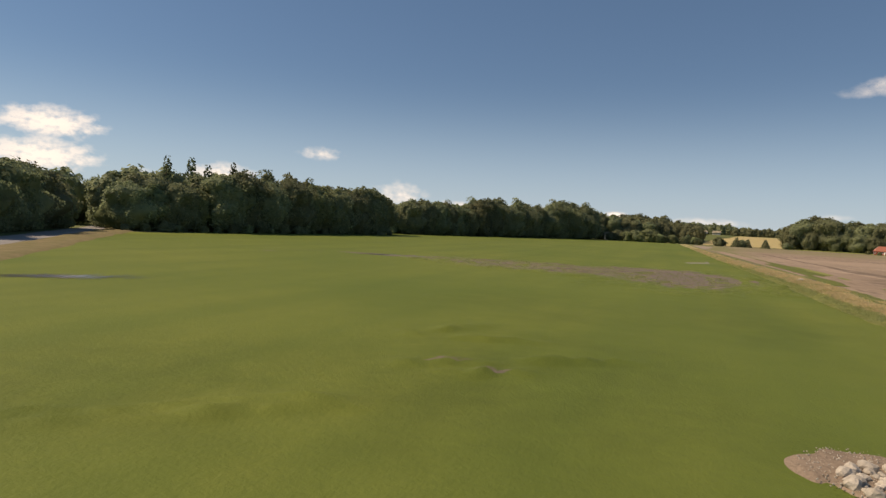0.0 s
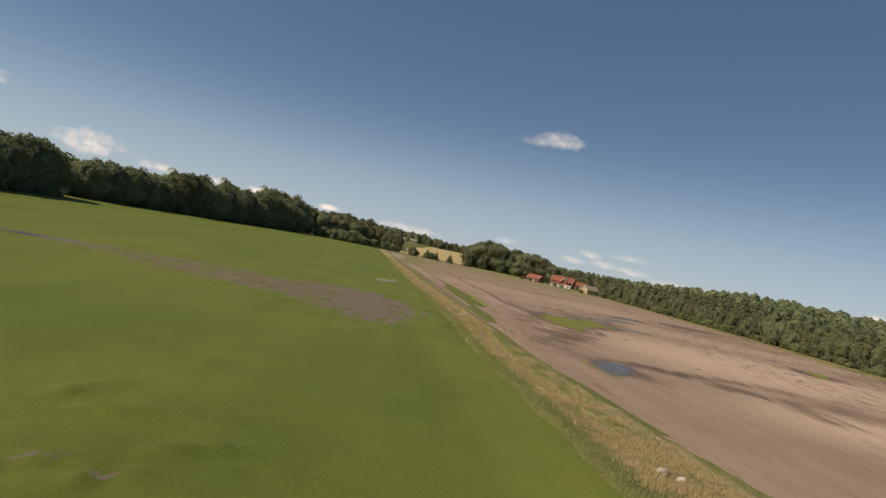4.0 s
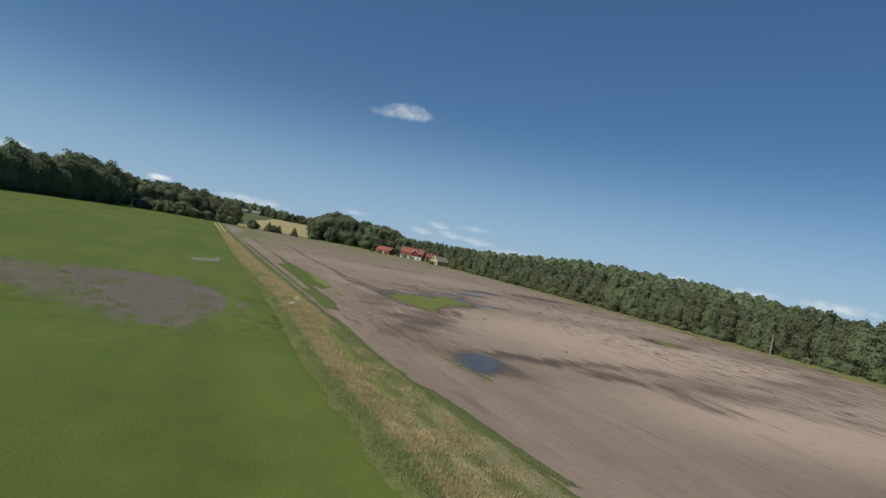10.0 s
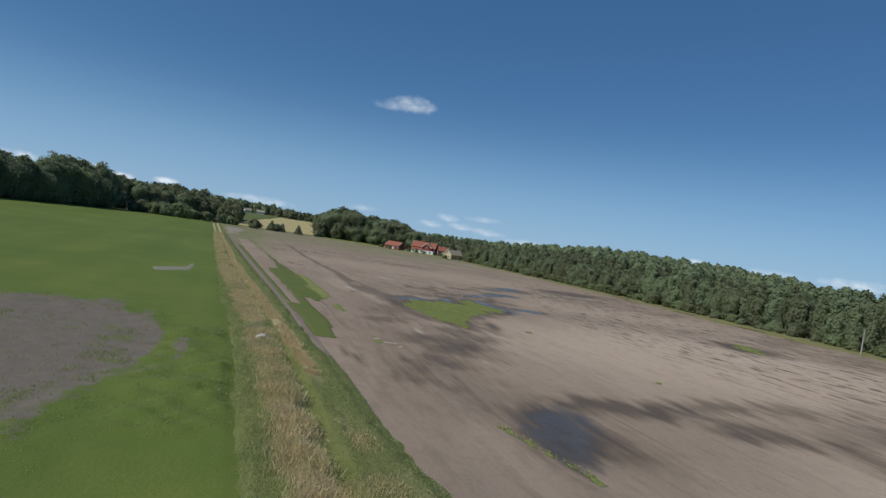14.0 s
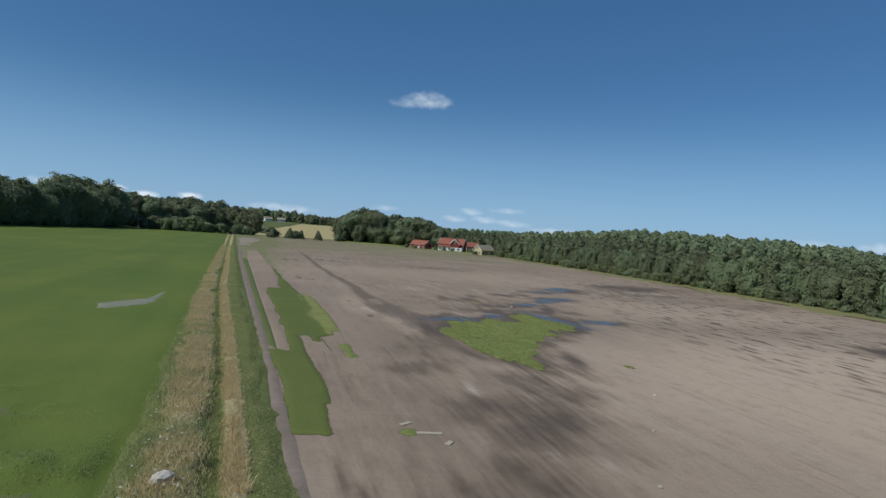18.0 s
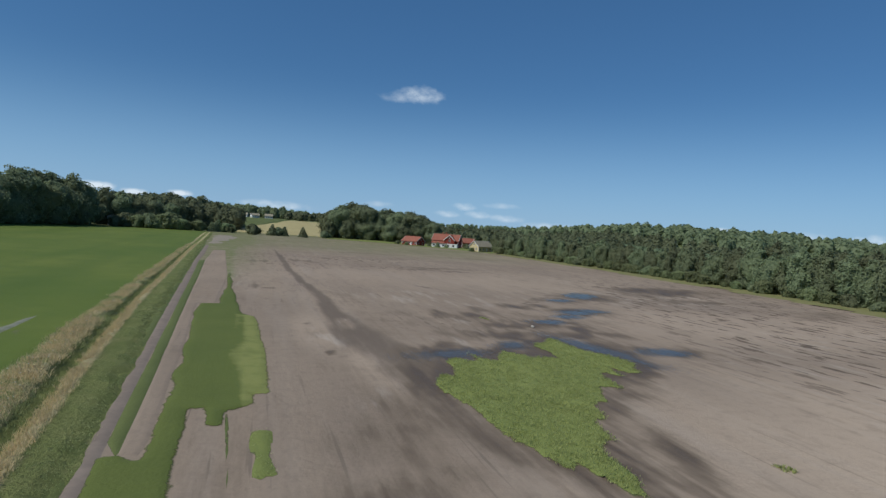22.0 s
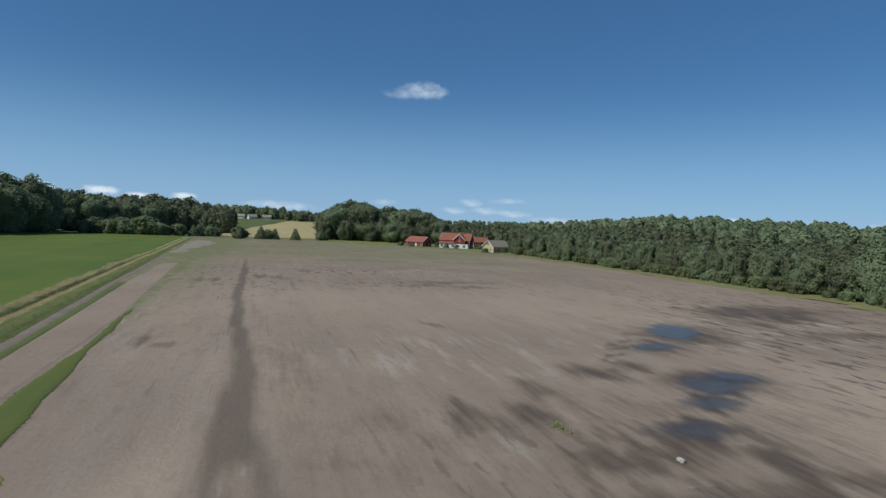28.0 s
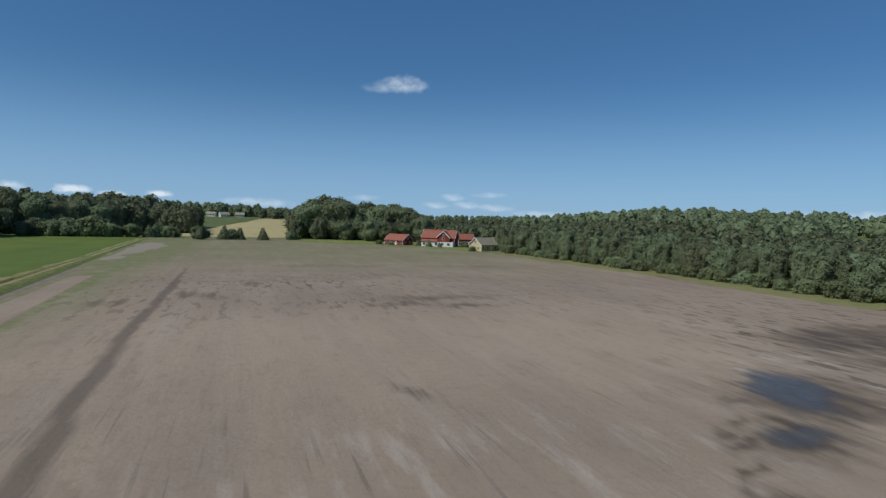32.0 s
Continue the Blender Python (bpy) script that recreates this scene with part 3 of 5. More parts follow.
RUTS = [(-27.8, 8, 3.4, .8, 42), (-23.2, 12.5, 2.6, .7, 20), (-24.1, 28.9, 3.5, .8, 60), (-21.2, 20.6, 2.4, .8, 30), (-18.9, 19.7, 2.2, .7, 35), (-20.7, 27.2, 3, .7, 20), (-25, 10, 3, .6, 42), (-16, 24, 3.4, .6, 30)]


def lumps(x, y):
    """Tussocky ground round the drowned patch, between it and the verge."""
    k = np.exp(-(((x + 1) / 6) ** 2 + ((y - 86) / 13) ** 2) ** 2) + 0.7 * np.exp(-(((x + 14) / 15) ** 2 + ((y - 88) / 25) ** 2) ** 2) + 0.8 * np.exp(-(((x + 38) / 20) ** 2 + ((y - 94) / 13) ** 2) ** 2)
    rut = np.zeros(np.shape(x))
    for cx, cy, rx, ry, a in RUTS:
        c, s = math.cos(radians(a)), math.sin(radians(a))
        u, w = (x - cx) * c + (y - cy) * s, -(x - cx) * s + (y - cy) * c
        rut = np.maximum(rut, np.exp(-((u / rx) ** 4 + (w / ry) ** 4)))
    return 0.34 * rut * vnoise(x, y, 0.7, 31) + np.clip(k, 0, 1) * (0.68 * vnoise(x, y, 1.0, 21) * vnoise(x, y, 2.6, 22) + 0.08 * vnoise(x, y, 0.5, 23)) * step(0, 1, -crop_inside(x, y)) * step(0.75, 1.15, np.hypot((x + 12) / 9, (y - 88) / 16))


crop, cv = grid_mesh("crop_field", grid_lines(-240, 20, -32, 12, 0.42), grid_lines(-130, 640, 0, 150, 0.45),
                     lambda X, Y: terrain(X, Y) + 0.09 * step(0, 0.8, -crop_inside(X, Y)) - 0.04 * step(0, 1, crop_inside(X, Y)) + 0.03 * vnoise(X, Y, 1.3, 8) + lumps(X, Y), M_crop,
                     lambda X, Y: crop_inside(X, Y) < 0.5)
tagged(crop, "bright green field of young grain, smooth and dense", "field", kind="structure")
worn = np.zeros(len(cv))
for cx, cy, rx, ry, a, k in ((-16, 92, 12.5, 19, 20, .50), (-36, 94, 15, 12, 0, .50), (-27, 92, 9, 11, 0, .58), (-50, 96, 14, 6, 4, .48), (-62, 95, 12, 3.4, -6, .5), (-7, 152, 3, 6, -30, .3), (0, 92, 5, 3, 10, .2), (-85, 92, 14, 3, 0, .3),
                             (-21.2, 20.6, 1.4, .3, 30, .55), (-18.9, 19.7, 1.2, .25, 35, .5), (-80, 83, 4, 1.0, 10, .5), (-62.5, 31, 4, .7, 40, .6), (-64, 95, 6, 1.6, 10, .95)):
    c, s = math.cos(radians(a)), math.sin(radians(a))
    u, w = (cv[:, 0] - cx) * c + (cv[:, 1] - cy) * s, -(cv[:, 0] - cx) * s + (cv[:, 1] - cy) * c
    worn = np.maximum(worn, k * step(1.35, 0.7 if k < 0.9 else 0.4, np.hypot(u / rx, w / ry)))
DROWNED = polygon([(-25, 102), (-18, 109), (-10.8, 110), (-7.4, 104), (-4.6, 96), (-3.4, 90), (-4.2, 84), (-6.0, 78), (-8.2, 72), (-11.6, 71.5), (-14.8, 79), (-21, 90)], 2.2, 4.0, 6)
worn = np.maximum(worn, 1.0 * step(3.6, -3.6, DROWNED(cv[:, 0], cv[:, 1])))
# where the crop is painted darker, for relief shade the low ruts lack
shade_mottle = np.zeros(len(cv))
for cx, cy, rx, ry, k in ((-17, 20, 11, 14, 0.9), (-30, 12, 10, 8, 0.8), (-20, 42, 14, 12, 0.5), (-6, 45, 8, 18, 0.6)):
    shade_mottle = np.maximum(shade_mottle, k * step(1.5, 0.2, np.hypot((cv[:, 0] - cx) / rx, (cv[:, 1] - cy) / ry)))
at = crop.data.attributes.new("shade_mottle", "FLOAT", "POINT")
at.data.foreach_set("value", shade_mottle.astype(np.float32))
at = crop.data.attributes.new("worn", "FLOAT", "POINT")
at.data.foreach_set("value", worn.astype(np.float32))


def drift(y):
    """How far the grass bands of the verge lean towards the green field."""
    return np.interp(y, [99, 128, 180, 280], [0, 0.45, 1.9, 2.4])


def verge_inside(x, y):
    w = west(y)
    width = np.interp(y, [20, 35, 60, 100, 128, 150, 168, 214, 276, 480], [13, 11, 8.8, 7.1, 7.4, 6.9, 6.3, 5.9, 5.2, 4.6])
    d = np.abs(x - w - width / 2 + 0.25) - width / 2 - 0.25
    return np.maximum(d, y - 500) + 0.9 * (vnoise(x, y, 3, 9) - 0.5) + 0.5 * (vnoise(x, y, 0.9, 11) - 0.5)


def verge_z(x, y):
    u = x - west(y)
    rise = 0.38 * step(0, 1.2, -verge_inside(x, y))
    groove = 1.2 * np.exp(-((u - 3.95 + drift(y)) / 0.5) ** 2) * step(30, 70, y)
    bank = (0.34 * np.exp(-((u - 2.35 + drift(y)) / 0.95) ** 4) + 0.09 * np.exp(-((u - 4.85 + drift(y)) / 0.5) ** 4)) * step(40, 80, y) * step(340, 250, y) * (0.6 + 0.8 * vnoise(x, y, 2.6, 14))
    return terrain(x, y) + rise + bank * step(0, 1.2, -verge_inside(x, y)) - np.minimum(groove, 0.29) * step(0, 1, -verge_inside(x, y)) + 0.14 * (vnoise(x, y, 1.1, 12) - 0.5) * step(0, 1, -verge_inside(x, y)) - 0.04 * step(0, 0.5, verge_inside(x, y))


verge, vv = grid_mesh("verge", np.arange(-22, 22, 0.3), grid_lines(-120, 505, 15, 200, 0.6, 1.05), verge_z, M_verge, lambda X, Y: verge_inside(X, Y) < 0.15)
vu = (vv[:, 0] - west(vv[:, 1]) + drift(vv[:, 1])) * np.interp(vv[:, 1], [20, 35, 60, 100], [0.6, 0.65, 0.8, 1])
straw = 0.72 * np.exp(-((vu - 2.3) / 0.95) ** 4) + 0.85 * np.exp(-((vu - 4.85) / 0.55) ** 4) * step(66, 98, vv[:, 1]) - 0.35 * np.exp(-((vu - 3.95) / 0.35) ** 2)
straw += 0.5 * step(80, 45, vv[:, 1]) * np.exp(-((vu - 4.4) / 2.4) ** 4)
at = verge.data.attributes.new("straw", "FLOAT", "POINT")
at.data.foreach_set("value", straw.astype(np.float32))
tagged(verge, "rough verge of dry straw-coloured and green grass along a ditch", "grass verge", kind="structure")


TRACK_L = [(9.8, 90), (9.1, 104), (8.8, 116), (8.1, 128), (7.0, 150), (5.3, 182), (4.2, 205), (1.8, 253), (1.0, 276), (-1.2, 330)]
TRACK_R = [(0.0, 330), (2.4, 276), (2.9, 253), (5.3, 205), (6.5, 179), (8.1, 145), (9.0, 126), (9.6, 115.5), (10.1, 104), (10.6, 90)]
MIDDLE = [(9.8, 124), (9.6, 130), (9.2, 140), (8.2, 162), (7.0, 190), (6.3, 208), (4.3, 253), (3.4, 300)]
STRIPS = [
    (TRACK_L[::-1] + [(6.9, 92), (6.2, 128), (5.6, 150), (4.2, 180), (2.6, 215), (-0.4, 276), (-2.6, 330)], M_meadow, "grass_strip", "smooth green grass margin along a wheel track", "grass strip"),
    (TRACK_L + TRACK_R, M_track, "wheel_track", "pale worn wheel track of bare earth beside the verge", "wheel track"),
    (MIDDLE + [(7, 300), (8.4, 270), (11, 216), (11.2, 200), (11.2, 177), (9.0, 176.5), (9.1, 170), (9.9, 155), (10.5, 137), (10.9, 127), (10.7, 124)], M_soil, "wheel_track", "brown muddy wheel track between grass strips", "wheel track"),
    (MIDDLE[:7] + TRACK_R[2:7], M_meadow, "grass_strip", "narrow green grass strip between two wheel tracks", "grass strip"),
    ([(14.3, 130), (14.5, 130), (14.95, 119), (14.8, 119)], M_meadow, "grass_strip", "thin line of green grass across bare soil", "grass strip")]
for pts, mat, nm, lab, cat in STRIPS:
    P = np.array(pts)
    bx = (P[:, 0].min() - 1, P[:, 0].max() + 1, P[:, 1].min() - 1, P[:, 1].max() + 1)
    tagged(sheet(nm, polygon(pts, 0.05, 2.4, 5), bx, 0.15, mat, 0.06 if mat is M_meadow else 0.045, 0.25, 0.0, 0.02), lab, cat, kind="structure")

COVERS = [
    ("weed_patch", WEED_ISLAND, (24, 56, 112, 160), M_weed, "bright yellow-green island of weeds in the bare field"),
    ("weed_patch", ellipse(91.2, 124, 1.0, 4.6, 0, 0.3, 2, 5), (86, 97, 116, 133), M_weed, "narrow yellow-green weed patch in dark wet soil"),
    ("weed_patch", ellipse(94.6, 126, 1.1, 5.2, 0, 0.3, 2, 6), (90, 100, 117, 135), M_weed, "narrow yellow-green weed patch in dark wet soil"),
    ("weed_patch", polygon([(10.0, 101), (12.4, 100.3), (12.5, 106.5), (13.0, 107), (12.9, 119), (12.2, 131), (12.8, 131), (13.2, 128), (14.3, 127.8), (14.4, 130.3), (16.2, 131.9), (16.2, 133.7), (17.2, 133.9), (17.1, 143.4), (16.3, 166.4), (14.5, 168.2), (12.4, 203), (11.0, 230), (11.3, 194), (11.2, 176.6), (9.0, 176.2), (9.1, 170), (9.9, 155), (10.5, 137), (10.9, 127), (10.7, 123.6), (9.8, 124.2), (8.8, 124), (9.3, 115.5), (9.85, 104)], 0.24, 1.6, 7), (6, 20, 96, 232), M_strip, "long green grass patch beside the wheel tracks"),
    ("weed_patch", polygon([(11.2, 66), (13, 60), (15.6, 42), (14, 42), (11, 58), (9.5, 78), (9.0, 97), (10.6, 92)], 0.25, 4.0, 8), (5, 20, 36, 100), M_meadow, "green grass margin between verge and bare soil"),
    ("weed_patch", polygon([(19.3, 75), (20.6, 70), (21.4, 66), (20.6, 66), (19.6, 70), (18.8, 75)], 0.3, 2.0, 3), (16, 24, 63, 78), M_weed, "thin strip of weeds along a puddle"),
    ("weed_patch", ellipse(16.7, 100.9, 0.8, 0.6, 0, 0.3, 2, 4), (14, 21, 97, 104), M_pale_meadow, "little green tuft patch on bare soil"),
    ("weed_patch", polygon([(15.7, 126.8), (16.8, 126.7), (16.95, 120.8), (15.9, 120.9)], 0.3, 1.2, 4), (13, 19, 117, 131), M_pale_meadow, "small oblong patch of green weeds on bare soil"),
    ("weed_patch", ellipse(136, 112, 6, 3, 10, 0.4, 3, 8), (126, 146, 106, 118), M_weed, "small weed patch near the wood"),
    ("silt_streak", polygon([(-10.4, 143.8), (-11.1, 148.8), (-9.6, 151.6), (-7.9, 153.4), (-6.6, 155), (-6.0, 160.5), (-5.4, 165.6), (-4.5, 157), (-4.5, 151.5), (-6.8, 147.2), (-8.8, 145.4)], 0.34, 1.4, 4), (-14, -2, 141, 168), M_silt, "pale streak of dried silt in the green field"),
    ("gravel_patch", polygon([(-3, 345), (2, 345), (6, 420), (4, 450), (-3, 450)], 2.2, 5, 3), (-8, 10, 338, 456), M_gravel, "pale gravel patch at the end of the verge"),
    ("wheat_field", polygon([(-12, 540), (20, 530), (95, 545), (160, 700), (140, 880), (60, 900), (24, 720)], 2, 20, 3), (-60, 170, 520, 920), M_wheat, "ripe pale-gold grain field on a slope behind bushes"),
    ("meadow", polygon([(-140, 590), (-14, 545), (22, 720), (55, 900), (20, 990), (-240, 980)], 2, 20, 3), (-260, 70, 540, 1010), M_meadow, "green meadow on the far slope"),
    ("meadow", polygon([(60, 500), (104, 462), (118, 440), (132, 415), (140, 396), (160, 420), (150, 470), (120, 512), (60, 530)], 1.5, 6, 5), (50, 165, 390, 535), M_pale_meadow, "mown green lawn round the farm houses"),
    ("meadow", polygon([(139, 396), (142, 300), (142, 240), (135, 160), (136, 60), (160, 60), (160, 400)], 3.2, 6, 6), (126, 164, 60, 400), M_margin, "yellow-green grass margin along the wood"),
]
SEEDED = polygon([(14.0, 167), (16.4, 167), (18, 150), (18, 134), (16.2, 131.6), (15.2, 131.6), (14.7, 144)], 0.6, 2.0, 9)
for nm, f, box, mat, lab in COVERS:
    big = box[1] - box[0] > 60 or box[3] - box[2] > 200
    cover = sheet(nm, f, box, 2.5 if big else 0.25 if mat in (M_strip, M_pale_meadow) and box[1] - box[0] < 30 else 0.4, mat, 0.14 if big else 0.17 if mat is M_silt else 0.09, 0.6, 0.10 if mat is M_weed and not big else 0.0, 0.05 if min(box[1] - box[0], box[3] - box[2]) < 12 and mat is not M_silt else 0.45 if mat is M_strip else 0.4)
    tagged(cover, lab, nm.replace("_", " "), kind="structure")
    if mat is M_strip:
        xy = np.array([p.co[:2] for p in cover.data.vertices])
        at = cover.data.attributes.new("seeded", "FLOAT", "POINT")
        at.data.foreach_set("value", (0.75 * step(0.7, -0.7, SEEDED(xy[:, 0], xy[:, 1]))).astype(np.float32))

for n, (cx, cy, rx, ry, a) in enumerate(PUDDLES):
    f = ellipse(cx, cy, rx, ry, a, 0.28, 2.4, n + 3)
    r = max(rx, ry) * 1.8 + 1
    lift = 0.135 if cx < 0 else 0.012
    pool, pv = grid_mesh("puddle", np.arange(cx - r, cx + r, 0.15), np.arange(cy - r, cy + r, 0.2), lambda X, Y: terrain(X, Y) + lift, M_pool if cx < 0 else M_water, lambda X, Y: f(X, Y) < 1.7)
    at = pool.data.attributes.new("depth", "FLOAT", "POINT")
    at.data.foreach_set("value", (0.9 * step(1.6, -0.9, f(pv[:, 0], pv[:, 1]))).astype(np.float32))
    tagged(pool, "shallow rain puddle mirroring the blue sky", "puddle", kind="structure")

road = sheet("road", lambda x, y: np.abs((x + 153 + 0.93 * (y - 100)) * 0.73) - 3.4, (-260, -40, -30, 200), 1.5, M_road, 0.08, 0.4)
tagged(road, "pale grey asphalt road past the wood", "road", kind="structure")
vergeroad = sheet("road_verge", lambda x, y: np.abs((x + 142.6 + 0.93 * (y - 100)) * 0.73) - 4.3 + (vnoise(x, y, 9, 3) - 0.5) * 1.2, (-260, -40, -30, 200), 0.9, M_dry_side, 0.3, 1.2)
tagged(vergeroad, "brown dry grass strip beside the road", "grass verge", kind="structure")


# ---- trees ----
def leaf_material(name, a, b, vary=0.6, thin=0.4):
    m, nt, p = material(name, 0.6)
    g = nt.nodes.new("ShaderNodeNewGeometry")
    o = nt.nodes.new("ShaderNodeObjectInfo")
    col = mix(nt, g.outputs["Random Per Island"], a, b)
    col = mix(nt, maths(nt, "MULTIPLY", noise_fac(nt, g.outputs["Position"], 0.5, 4.0, 0.6, 0.4, 0.7), 0.3), col, tuple(0.55 * k for k in a))
    h = nt.nodes.new("ShaderNodeHueSaturation")
    nt.links.new(maths(nt, "MULTIPLY_ADD", o.outputs["Random"], vary), h.inputs["Value"])
    h.inputs["Value"].links[0].from_node.inputs[2].default_value = 1 - vary / 2
    hue = maths(nt, "MULTIPLY_ADD", o.outputs["Random"], 0.04 * bool(vary))
    hue.node.inputs[2].default_value = 0.485 if vary else 0.5
    nt.links.new(hue, h.inputs["Hue"])
    nt.links.new(col, h.inputs["Color"])
    nt.links.new(h.outputs[0], p.inputs["Base Color"])
    t = nt.nodes.new("ShaderNodeBsdfTranslucent")
    nt.links.new(h.outputs[0], t.inputs["Color"])
    ms = nt.nodes.new("ShaderNodeMixShader")
    ms.inputs[0].default_value = thin
    nt.links.new(p.outputs[0], ms.inputs[1])
    nt.links.new(t.outputs[0], ms.inputs[2])
    nt.links.new(ms.outputs[0], nt.nodes["Material Output"].inputs[0])
    return m


M_leaf = leaf_material("broad_leaves", (0.188, 0.216, 0.118), (0.31, 0.335, 0.19), 0.5, 0.5)
M_leaf_pale = leaf_material("pale_leaves", (0.200, 0.228, 0.112), (0.310, 0.335, 0.172), 0.5, 0.5)
M_needle = leaf_material("needles", (0.090, 0.115, 0.062), (0.130, 0.152, 0.082), 0.4, 0.5)
M_bark = two_tone("bark", (0.12, 0.095, 0.07), (0.17, 0.14, 0.11), 2.0, 0.9, (0.06, 0.05, 0.04), 6.0, 0.02)


def leaf_quads(centres, normals, size, rng):
    """Small bent leaf sprays, one quad each, facing roughly outward."""
    n = len(centres)
    nrm = normals + rng.normal(0, 0.36, (n, 3))
    nrm /= np.linalg.norm(nrm, axis=1, keepdims=True) + 1e-9
    a = np.cross(nrm, rng.normal(0, 1, (n, 3)))
    a /= np.linalg.norm(a, axis=1, keepdims=True) + 1e-9
    b = np.cross(nrm, a)
    s = size * rng.uniform(0.55, 1.35, (n, 1))
    v = np.stack([centres - a * s, centres - b * s * 0.6 + nrm * s * 0.2, centres + a * s, centres + b * s * 0.7 - nrm * s * 0.15], 1).reshape(-1, 3)
    return v, np.arange(4 * n).reshape(-1, 4)


def crown_radius(o, t, a, height, width, rough):
    """Radius of a broken crown at height t and bearing a: boughs stand out as puffs, with creases between them."""
    prof = np.interp(t, [0, 0.12, 0.35, 0.6, 0.8, 0.93, 1.0], [0.58, 0.84, 1.0, 0.97, 0.82, 0.60, 0.30])
    bumpy = np.empty(len(t))
    for k in range(len(t)):
        q = Vector((math.cos(a[k]) * prof[k], math.sin(a[k]) * prof[k], t[k] * height / width))
        bumpy[k] = 0.5 * noise.noise(q * 1.2 + o) + 1.15 * (abs(noise.noise(q * 1.7 + o)) - 0.2) + 0.22 * (abs(noise.noise(q * 4.6 + o)) - 0.2)
    return width * 0.5 * prof * (1 + bumpy * rough), bumpy * rough


def crown_height(t, r, bumpy, height, width, base):
    return base + (height - base) * (t * (1 + 0.14 * bumpy)) - height * 0.12 * step(0.75, 1.0, t) * (r / (width * 0.5)) ** 2


def envelope_points(rng, height, width, base, count, rough=1.0):
    """Leaf places over one broken crown surface, their directions, and the offset that shapes it."""
    o = Vector(rng.uniform(0, 50, 3))
    t = rng.uniform(0.0, 1.0, count) ** 0.85
    a = rng.uniform(0, 2 * math.pi, count)
    r, bumpy = crown_radius(o, t, a, height, width, rough)
    r = r * np.where(t > 0.9, np.sqrt(rng.uniform(0, 1, count)), rng.uniform(0.90, 1.06, count))
    z = crown_height(t, r, bumpy, height, width, base)
    p = np.stack([r * np.cos(a), r * np.sin(a), z], -1)
    up = np.interp(t, [0, 0.3, 0.7, 1], [-0.1, 0.25, 0.7, 1.6])
    n = np.stack([np.cos(a), np.sin(a), up], -1)
    return p, n / np.linalg.norm(n, axis=1, keepdims=True), o


def crown_core(o, height, width, base, rough=1.0, rings=11, sides=16, inset=0.9):
    """The closed mass of foliage under the outer leaves."""
    t = np.repeat(np.linspace(0.0, 0.985, rings), sides)
    a = np.tile(np.arange(sides) * 2 * math.pi / sides, rings)
    r, bumpy = crown_radius(o, t, a, height, width, rough)
    r = r * inset * np.interp(t, [0, 0.03, 0.9, 0.985], [0.3, 1, 1, 0.1])
    v = np.stack([r * np.cos(a), r * np.sin(a), crown_height(t, r, bumpy, height, width, base) - 0.02 * height], -1)
    k = np.arange(rings * sides).reshape(rings, sides)
    n = np.roll(k, -1, 1)
    return v, np.stack([k[:-1], n[:-1], n[1:], k[1:]], -1).reshape(-1, 4)


def crown_points(rng, height, width, base, lobes, count, pointed=False, rough=1.0):
    """Leaf places over an uneven heap of lobes."""
    cs, rs = [], []
    for k in range(lobes):
        if pointed:
            z = base + (height - base) * (k + 0.3) / lobes
            r = width * 0.5 * (1.05 - (z - base) / (height - base)) + 0.35
            cs.append((rng.uniform(-0.1, 0.1) * r, rng.uniform(-0.1, 0.1) * r, z))
            rs.append((r, r, (height - base) / lobes * 0.75))
        else:
            t = rng.uniform(0.1, 0.9)
            a, q = rng.uniform(0, 2 * math.pi), width * 0.3 * rng.uniform(0.3, 1)
            cs.append((q * math.cos(a), q * math.sin(a), base + (height - base) * t))
    if not pointed:
        return envelope_points(rng, height, width, base, count, rough), np.array(cs)
    cs, rs = np.array(cs), np.array(rs)
    pick = rng.choice(lobes, count, p=(rs[:, 0] ** 2) / (rs[:, 0] ** 2).sum())
    d = rng.normal(0, 1, (count, 3))
    d /= np.linalg.norm(d, axis=1, keepdims=True)
    d[:, 2] = np.where(d[:, 2] < -0.5, -d[:, 2], d[:, 2])
    return (cs[pick] + d * rs[pick] * rng.uniform(0.8, 1.06, (count, 1)), d, None), cs


def limb(bm, a, b, ra, rb, sides=6):
    a, b = Vector(a), Vector(b)
    q = (b - a).to_track_quat("Z", "Y")
    rings = []
    for p, r in ((a, ra), (a.lerp(b, 0.5) + Vector((0.03, 0.02, 0)) * (b - a).length, (ra + rb) / 2), (b, rb)):
        rings.append([bm.verts.new(p + q @ Vector((r * math.cos(2 * math.pi * k / sides), r * math.sin(2 * math.pi * k / sides), 0))) for k in range(sides)])
    for u, w in zip(rings, rings[1:]):
        for k in range(sides):
            bm.faces.new((u[k], u[(k + 1) % sides], w[(k + 1) % sides], w[k]))


def make_tree(seed, height, width, base, lobes, count, size, mat, label, pointed=False, name="tree"):
    rng = np.random.default_rng(seed)
    root = tagged(new(name), label, "tree", "trees of the woods")
    (pts, d, o), cs = crown_points(rng, height, width, base, lobes, count, pointed)
    bm = bmesh.new()
    limb(bm, (0, 0, -0.4), (0, 0, height * 0.45), height * 0.022, height * 0.013, 7)
    limb(bm, (0, 0, height * 0.45), (0, 0, height * 0.88), height * 0.013, height * 0.003, 6)
    if not pointed:
        for c in cs[:6]:
            limb(bm, (0, 0, min(c[2] * 0.6, height * 0.6)), c, height * 0.008, height * 0.003, 5)
    part("trunk", bm, M_bark, root)
    v, f = leaf_quads(pts, d, size, rng)
    if not pointed:
        cv, cf = crown_core(o, height, width, base)
        v, f = np.concatenate([cv, v]), np.concatenate([cf, f + len(cv)])
    mesh_from("crown", v, f, mat, root, True)
    return root


